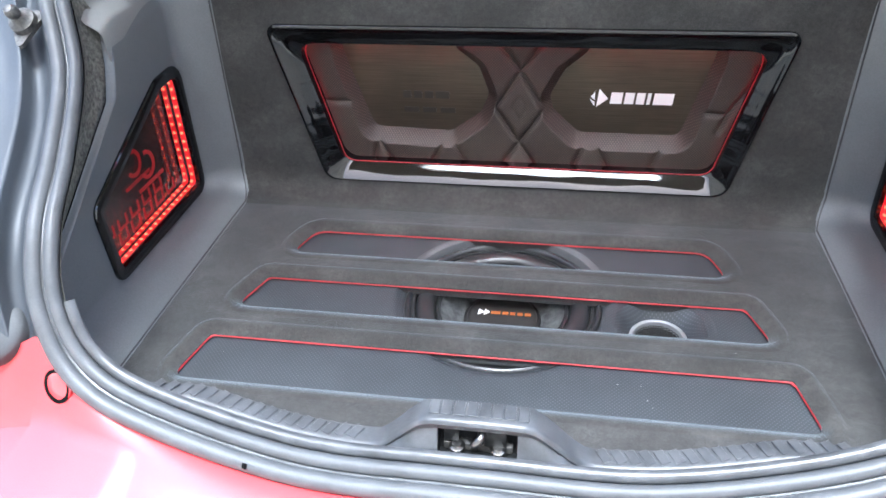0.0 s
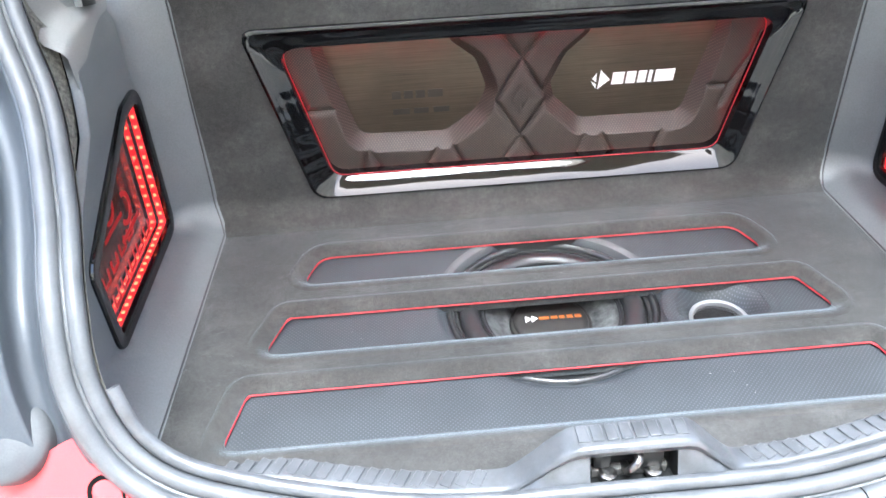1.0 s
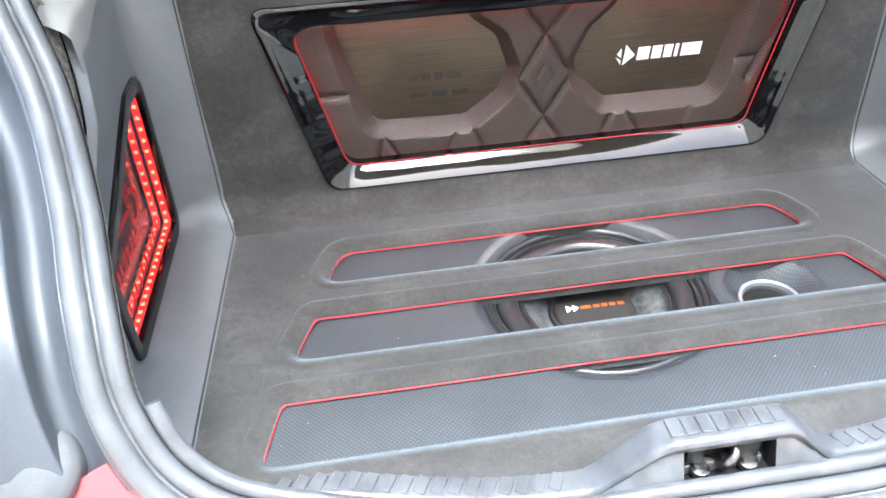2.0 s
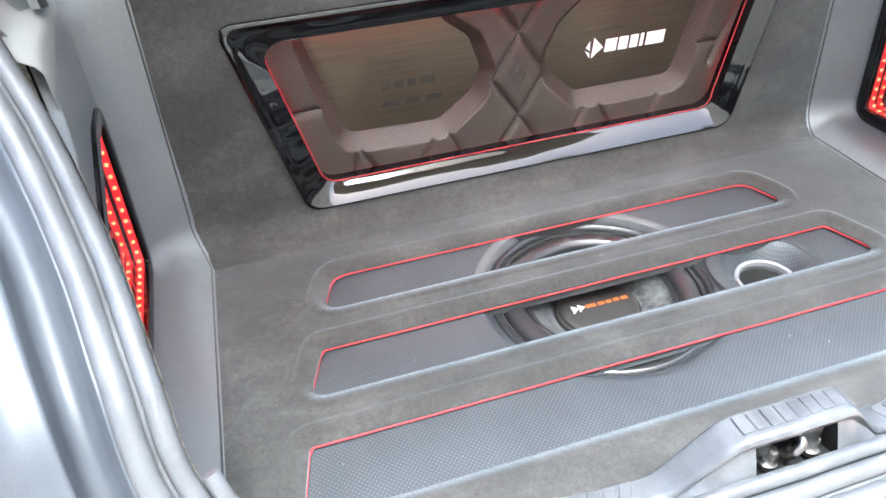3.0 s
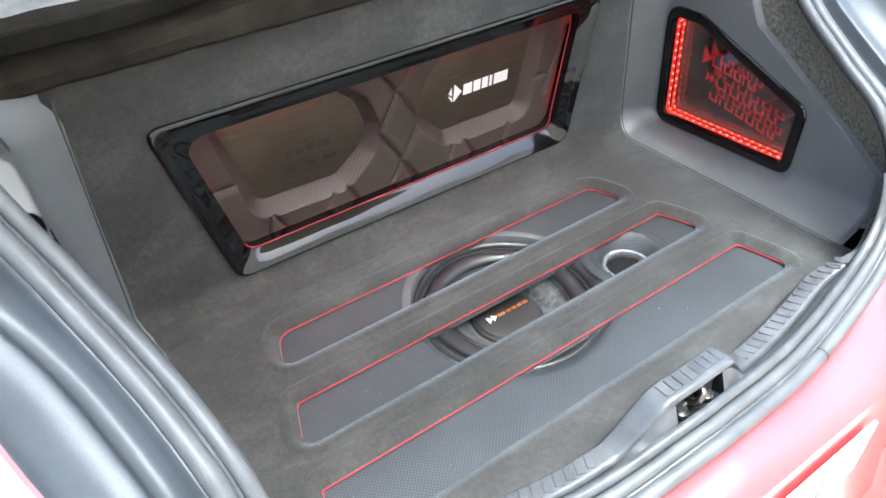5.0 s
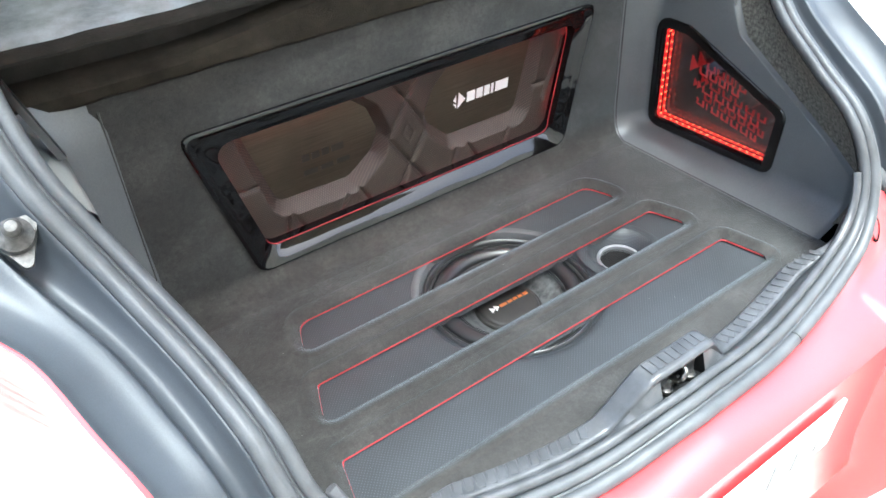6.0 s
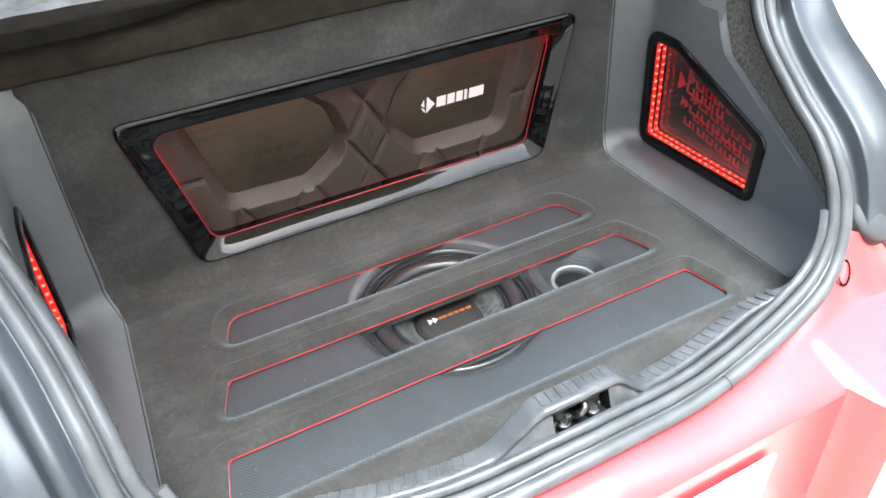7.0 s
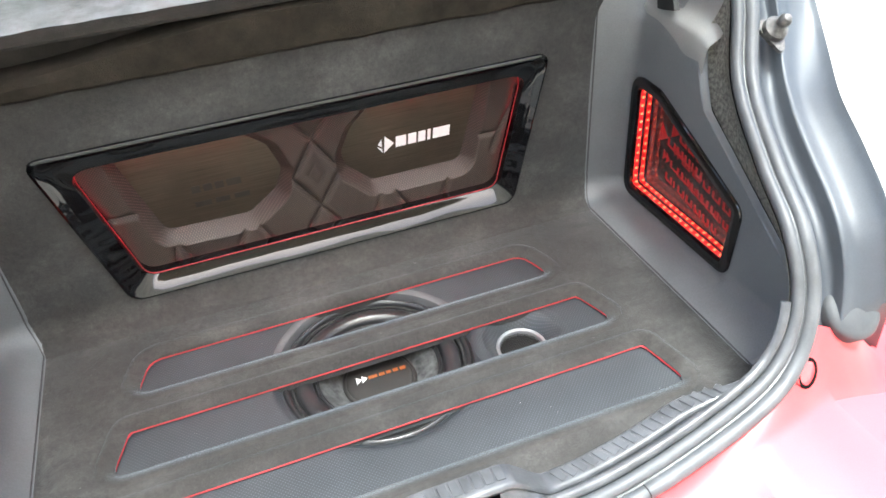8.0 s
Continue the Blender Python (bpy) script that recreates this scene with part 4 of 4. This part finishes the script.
# latch striker in the well
striker = thing("latch_striker", "steel striker loop bolted in the boot latch well", "latch", at=(HX, -0.36, 0.085))
wy = (a[8] + a[9] + b[8] + b[9]) / 4
rel(part("base_plate", box(HX, wy.y + 0.016, wy.z - 0.016, 0.080, 0.010, 0.012, 0.002), dirty_steel, striker, "grimy base plate"), striker)
for dx in (-0.024, 0.024):
    c = Vector((HX + dx, wy.y + 0.008, wy.z - 0.012))
    rel(part("bolt", lathe([(0.0095, -0.004), (0.0095, 0.002), (0.0075, 0.0035), (0.006, 0.006), (0.0005, 0.006)], c, 12), steel, striker, "zinc bolt head"), striker)
loop = [Vector((HX - 0.004, wy.y + 0.018, wy.z - 0.012)), Vector((HX - 0.004, wy.y + 0.004, wy.z - 0.006)), Vector((HX - 0.002, wy.y + 0.000, wy.z + 0.004)), Vector((HX + 0.004, wy.y + 0.002, wy.z + 0.012)), Vector((HX + 0.006, wy.y + 0.016, wy.z + 0.014))]
rel(part("striker_loop", tube(catmull(loop, 6), 0.0045, 10), steel, striker, "bright worn steel loop"), striker)
rel(part("latch_body", box(HX + 0.020, wy.y + 0.014, wy.z + 0.004, 0.026, 0.012, 0.026, 0.003), black_metal, striker, "black latch block"), striker)
rel(part("latch_body", box(HX - 0.030, wy.y + 0.015, wy.z + 0.006, 0.018, 0.010, 0.024, 0.003), black_metal, striker, "black latch block"), striker)

# ---------------------------------------------------------------- jambs, bumper and body sides
JAMB_EDGE = [(0.662, -0.333, 0.165), (0.665, -0.284, 0.270), (0.689, -0.197, 0.319), (0.713, -0.107, 0.357), (0.755, -0.030, 0.380), (0.790, 0.05, 0.42), (0.785, 0.13, 0.52), (0.755, 0.20, 0.66), (0.70, 0.26, 0.80)]
rim_curve = offset_curve(seal_line, 0.024, -0.004)
for s in (1, -1):
    inner_c = [p for p in rim_curve if s * (p.x - CX) > 0.3 and p.z > 0.118]
    if s < 0:
        inner_c = inner_c[::-1]
    m = 48
    inner_c = even(inner_c, 0.005)
    outer_c = even([p + Vector((0, 0, 0)) for p in (Vector((CX + s * q.x, q.y, q.z)) for q in catmull(JAMB_EDGE, 8))], 0.005)
    rings = []
    foot = [Vector((CX + s * 0.700, -0.318, 0.030)).lerp(outer_c[0], k / 4) for k in range(4)]
    pairs = [(inner_c[0] + Vector((0, 0.004, -0.02 * (1 - k / 4))), q) for k, q in enumerate(foot)]
    pairs += [(inner_c[round(k / m * (len(inner_c) - 1))], outer_c[round(k / m * (len(outer_c) - 1))]) for k in range(m + 1)]
    for p, q in pairs:
        d = q - p
        dip = Vector((0, 0.016, -0.020))
        rings.append(catmull([p - d * 0.03, p + d * 0.03 - dip * 0.1, p + d * 0.12 + dip * 0.5, p + d * 0.24 + dip * 1.0, p + d * 0.36 + dip * 1.0, p + d * 0.40 + dip * 0.45, p + d * 0.44 + dip * 0.25, p + d * 0.66 + dip * 0.5, p + d * 0.90 + dip * 0.25, q + Vector((0, -0.002, 0.004)), q], 4))
    body("jamb", loft(rings), plastic, "dark grey plastic jamb beside the tail lamp")
    # body side beyond the jamb
    rings = []
    for _, q in pairs:
        o = Vector((s, 0, 0))
        rings.append([q, q + o * 0.006 + Vector((0, 0.004, 0)), q + o * 0.020 + Vector((0, 0.05, -0.02)), q + o * 0.05 + Vector((0, 0.20, -0.06)), Vector((CX + s * 0.83, q.y + 0.45, q.z - 0.1)), Vector((CX + s * 0.86, q.y + 0.8, q.z - 0.16)), Vector((CX + s * 0.86, 1.5, q.z - 0.18))])
    body("quarter_panel", loft(rings), paint, "red painted quarter panel")
    # rubber buffer and ball stud on the jamb
    c = Vector((CX + s * 0.622, -0.326, 0.162)) - FACE * 0.013
    prof = [(0.0455, -0.03), (0.0450, -0.010), (0.0425, -0.0065), (0.0370, -0.0030), (0.0240, 0.0008), (0.0005, 0.0020)]
    bm = lathe(prof, (0, 0, 0), 32)
    bmesh.ops.transform(bm, matrix=Matrix.Translation(c) @ FACE.to_track_quat("Z", "Y").to_matrix().to_4x4(), verts=bm.verts)
    body("rubber_buffer", bm, buffer_rubber, "round grey rubber buffer")
    c = Vector((CX + s * 0.680, 0.012, 0.428))
    bm = lathe([(0.020, -0.012), (0.019, 0.0), (0.012, 0.004), (0.008, 0.010), (0.010, 0.016), (0.010, 0.022), (0.006, 0.028), (0.0005, 0.029)], (0, 0, 0), 20)
    bmesh.ops.transform(bm, matrix=Matrix.Translation(c) @ FACE.to_track_quat("Z", "Y").to_matrix().to_4x4(), verts=bm.verts)
    body("strut_stud", bm, dirty_steel, "grimy steel strut ball stud")
    # three-cornered bracket under the stud
    flat = [(p.x, p.y) for p in rounded([(-0.030, 0.020), (0.030, 0.020), (0.004, -0.036), (-0.004, -0.036)], 0.006, 3)]
    bm = loft([[Vector((x, y, z)) for x, y in flat] for z in (-0.016, -0.009)], True)
    bm.verts.ensure_lookup_table()
    bm.faces.new(list(bm.verts)[-len(flat):])
    bmesh.ops.transform(bm, matrix=Matrix.Translation(c) @ FACE.to_track_quat("Z", "Y").to_matrix().to_4x4(), verts=bm.verts)
    body("stud_bracket", bm, dirty_steel, "grimy three-cornered steel bracket", smooth=False)

# bumper: from under the seal down a steep shoulder to a crease, over the ledge and down
rim_half = [p - Vector((CX, 0, 0)) for p in offset_curve(seal_line, 0.019, -0.008) if p.x >= CX and p.z < 0.150]
rim_half[0].x = 0.0
tail_in = [Vector(p) for p in ((0.588, -0.322, 0.128), (0.640, -0.325, 0.094), (0.70, -0.31, 0.045), (0.82, -0.15, 0.03))]
inc = mirrored(even(rim_half, 0.06) + tail_in)
CREASE = [(0, -0.450, 0.036), (0.186, -0.443, 0.030), (0.325, -0.426, 0.038), (0.44, -0.397, 0.046), (0.52, -0.378, 0.046), (0.562, -0.366, 0.042)]
knots = len(even(rim_half, 0.06))
fine_crease = even(catmull(CREASE, 8), 0.002)
crease_half = [fine_crease[round(k / (knots - 1) * (len(fine_crease) - 1))] for k in range(knots)]
crease_half[0].x = 0.0
crease_line = mirrored(crease_half + [Vector(p) for p in ((0.615, -0.368, 0.034), (0.670, -0.368, 0.018), (0.74, -0.33, 0.0), (0.85, -0.16, -0.01))])


def ledge_out(x):
    """How far the ledge runs out behind the car, with the plate recess in its middle."""
    u = abs(x - CX)
    bow = -0.600 + 0.20 * u * u + 0.55 * max(0, u - 0.5) ** 1.5
    cut = smooth01((u - 0.402) / 0.030)
    return -0.487 + (bow + 0.487) * cut



rings = []
for p, c in zip(inc, crease_line):
    u = abs(c.x - CX)
    s = 1 if p.x > CX else -1
    side = smooth01((u - 0.52) / 0.2)
    xo = c.x + s * (0.10 * side)
    out_y = min(ledge_out(c.x) + side * 0.16, c.y - 0.034)
    zl = 0.020 + 0.02 * side
    d = c - p
    A = p + Vector((0, 0.006, -0.012))
    B = p + d * 0.40 + Vector((0, -0.002, 0.003))
    B2 = p + d * 0.85 + Vector((0, 0.001, 0.001))
    M2 = c + Vector((s * 0.006 * side, -0.010, -0.003))
    C = Vector((xo, out_y + 0.006, zl))
    D = Vector((xo + s * 0.004 * side, out_y, zl - 0.007))
    E_ = Vector((xo + s * 0.01 * side, out_y - 0.004, zl - 0.12))
    F = Vector((xo + s * 0.01 * side, out_y - 0.008, -0.22))
    Gd = Vector((xo, out_y - 0.02, -0.30))
    H = Vector((xo - s * 0.02, out_y + 0.05, -0.50))
    rings.append([A, p, B, B2, M2, C, D, E_, F, Gd, H])
bumper = body("bumper", loft(rings), paint, "glossy red bumper with a ledge under the boot")
# round cap set flush in each bumper shoulder
skin = BVHTree.FromPolygons([v.co for v in bumper.data.vertices], [tuple(p.vertices) for p in bumper.data.polygons])
for s in (1, -1):
    c, nrm, _, _ = skin.find_nearest(Vector((CX + s * 0.527, -0.350, 0.091)))
    if nrm.z < 0:
        nrm = -nrm
    turn = Matrix.Translation(c) @ nrm.to_track_quat("Z", "Y").to_matrix().to_4x4()
    bm = lathe([(0.0222, -0.002), (0.0222, 0.0014), (0.0212, 0.0016), (0.0170, 0.0012), (0.0165, -0.003)], (0, 0, 0), 32)
    bmesh.ops.transform(bm, matrix=turn, verts=bm.verts)
    body("cap_gap", bm, black_void, "dark gap round the cap")
    bm = lathe([(0.0206, -0.003), (0.0206, 0.0012), (0.0196, 0.0020), (0.010, 0.0024), (0.0005, 0.0025)], (0, 0, 0), 32)
    bmesh.ops.transform(bm, matrix=Matrix.Translation((-s * 0.0044, 0.0010, 0.0026)) @ turn, verts=bm.verts)
    body("tow_cap", bm, paint, "round red cap in the bumper")
# number plate in the recess
plate = thing("number_plate", "white number plate with plain dark bars in the bumper recess", "number plate", at=(CX, -0.498, -0.133))
rel(part("plate", box(CX, -0.498, -0.078, 0.52, 0.006, 0.11, 0.002), plate_white, plate, "white sheet metal plate"), plate)
for k in range(8):
    rel(part("plate_bar", box(CX - 0.21 + 0.060 * k, -0.5017, -0.078, 0.008, 0.002, 0.066, 0.0005, seg=1), ink, plate, "dark bar"), plate)

# ---------------------------------------------------------------- rear shelf
shelf = thing("parcel_shelf", "grey carpeted parcel shelf with a dark fuzzy hanging edge", "shelf", at=(CX, 0.5, 0.45))


def shelf_y(x):
    return 0.276 + 0.003 * noise.noise(Vector((x * 3, 1.5, 0)))


prof, rolled = [], []
for k in range(121):
    x = CX - 0.64 + 1.28 * k / 120
    y, w = shelf_y(x), 0.004 * noise.noise(Vector((x * 14, 4, 0)))
    gap = 0.034 * (1 - smooth01((x + 0.42) / 0.40)) + 0.004
    top = 0.497 - gap
    rolled.append([Vector((x, y + 0.03, 0.424)), Vector((x, y - 0.006, 0.423 + w)), Vector((x, y - 0.016, 0.431 + w)), Vector((x, y - 0.018, 0.5 * (0.434 + top))), Vector((x, y - 0.010, top - 0.004)), Vector((x, y + 0.008, top)), Vector((x, y + 0.035, top + 0.001))])
    prof.append([Vector((x, y + 0.034, top - 0.002)), Vector((x, y + 0.034, 0.496)), Vector((x, y - 0.004, 0.497 + 0.5 * w)), Vector((x, y - 0.007, 0.502 + 0.5 * w)), Vector((x, y - 0.002, 0.508 + w)), Vector((x, y + 0.012, 0.5125 + w))])
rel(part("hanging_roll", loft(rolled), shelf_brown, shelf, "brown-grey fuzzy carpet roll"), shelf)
rel(part("shelf_edge", loft(prof), shelf_dark, shelf, "brown fuzzy carpet edge, darkened for its shaded gap"), shelf)
prof = []
for k in range(121):
    x = CX - 0.64 + 1.28 * k / 120
    y, w = shelf_y(x), 0.004 * noise.noise(Vector((x * 14, 4, 0)))
    prof.append([Vector((x, y + 0.014 + 0.004 * noise.noise(Vector((x * 60, 2, 0))), 0.510 + w)), Vector((x, y + 0.03, 0.514)), Vector((x, y + 0.12, 0.516)), Vector((x, y + 0.60, 0.52))])
rel(part("shelf_top", loft(prof), carpet, shelf, "grey carpet, paled to stand for sunlight"), shelf)

# pillar trims beside the shelf
for s in (1, -1):
    t = thing("pillar_trim", "light grey plastic pillar trim with a dark strap", "trim", group="pillar trims", at=(CX + s * 0.60, 0.16, 0.45))
    rings = []
    for k in range(19):
        y = 0.055 + 0.235 * k / 12 + 0.3 * max(0, (k - 12) / 6)
        rise = 0.012 * smooth01((0.09 - y) / 0.04)
        rings.append([Vector((CX + s * u, y + dy, z - rise)) for u, dy, z in ((0.592, 0, 0.36), (0.593, 0, 0.400), (0.598, 0, 0.408), (0.615, 0, 0.418), (0.634, 0.01, 0.440), (0.646, 0.02, 0.475), (0.655, 0.06, 0.56), (0.640, 0.16, 0.80))])
    rel(part("cover", loft(rings), trim_grey, t, "light grey plastic cover"), t)
    rings = []
    for k in range(9):
        f = k / 8
        y, z, u, half = 0.172 + 0.078 * f, 0.414 + 0.08 * f, 0.590 + 0.030 * f, 0.024 - 0.008 * f
        rings.append([Vector((CX + s * (u + du), y + dy * half, z - dy * half * 0.25)) for du, dy in ((0.012, -1.0), (0.003, -0.95), (0.0, 0.0), (0.003, 0.95), (0.012, 1.0))])
    bm = loft(rings)
    bm.verts.ensure_lookup_table()
    bm.faces.new(list(bm.verts)[:5])
    rel(part("strap", bm, black_metal, t, "dark strap"), t)

# ---------------------------------------------------------------- roof and raised tailgate, out of view, added to shade the boot
rings = []
for k in range(13):
    y = 0.26 + 1.9 * k / 12
    z = 0.86 + 0.14 * math.sin(math.pi * 0.5 * min(1, k / 7))
    rings.append([Vector((CX + x, y, z - 0.12 * (abs(x) / 0.66) ** 4 + dz)) for dz, xs_ in ((0, (-0.70, -0.6, -0.4, -0.2, 0, 0.2, 0.4, 0.6, 0.70)), (-0.05, (0.66, 0.4, 0, -0.4, -0.66))) for x in xs_])
body("roof", loft(rings, True), paint, "unseen red roof added for shade")
# unseen lining, added to keep the roof's red bounce off the shelf
lining = [[Vector((CX + x, 0.27 + 1.9 * k / 12, 0.795 + 0.14 * math.sin(math.pi * 0.5 * min(1, k / 7)) - 0.12 * (abs(x) / 0.66) ** 4)) for x in (-0.655, -0.5, -0.3, -0.1, 0.1, 0.3, 0.5, 0.655)] for k in range(13)]
body("headliner", loft(lining), headliner, "unseen pale grey headliner, added against the roof's red bounce")


def gate_point(u, f, lift):
    hw = 0.63 + 0.05 * math.sin(math.pi * f)
    return Vector((CX + u * hw, 0.26 - 0.86 * f + lift * 0.69, 0.88 + 0.80 * f + lift * 0.73 + 0.05 * (1 - u * u)))


def gate_pane(i, j):
    """The rear window's part of the tailgate."""
    return 0.10 <= (j + 0.5) / 20 <= 0.50 and abs((i + 0.5) / 12 - 1) <= 0.60


tailgate = body("tailgate", grid_mesh(25, 21, lambda i, j: gate_point(i / 12 - 1, j / 20, -0.06), lambda i, j: not gate_pane(i, j)), tailgate_lining, "unseen raised tailgate with pale lining and a rear window, added for shade")
part("outer_skin", grid_mesh(25, 21, lambda i, j: gate_point(i / 12 - 1, j / 20, 0.0), lambda i, j: not gate_pane(i, j)), paint, tailgate, "red outer skin")
edge = [gate_point(u, f, 0) for u, f in [(-1, k / 20) for k in range(20)] + [(k / 12 - 1, 1.0) for k in range(24)] + [(1, 1 - k / 20) for k in range(20)] + [(1 - k / 12, 0.0) for k in range(24)]]
low = [gate_point(u, f, -0.06) for u, f in [(-1, k / 20) for k in range(20)] + [(k / 12 - 1, 1.0) for k in range(24)] + [(1, 1 - k / 20) for k in range(20)] + [(1 - k / 12, 0.0) for k in range(24)]]
part("side_wall", loft([edge, low], True), paint, tailgate, "red folded edge")
# dark tint keeps a patch of sun off the boot floor
pane = part("rear_window", grid_mesh(25, 21, lambda i, j: gate_point(i / 12 - 1, j / 20, -0.02), gate_pane), tinted_glass, tailgate, "tinted rear window")
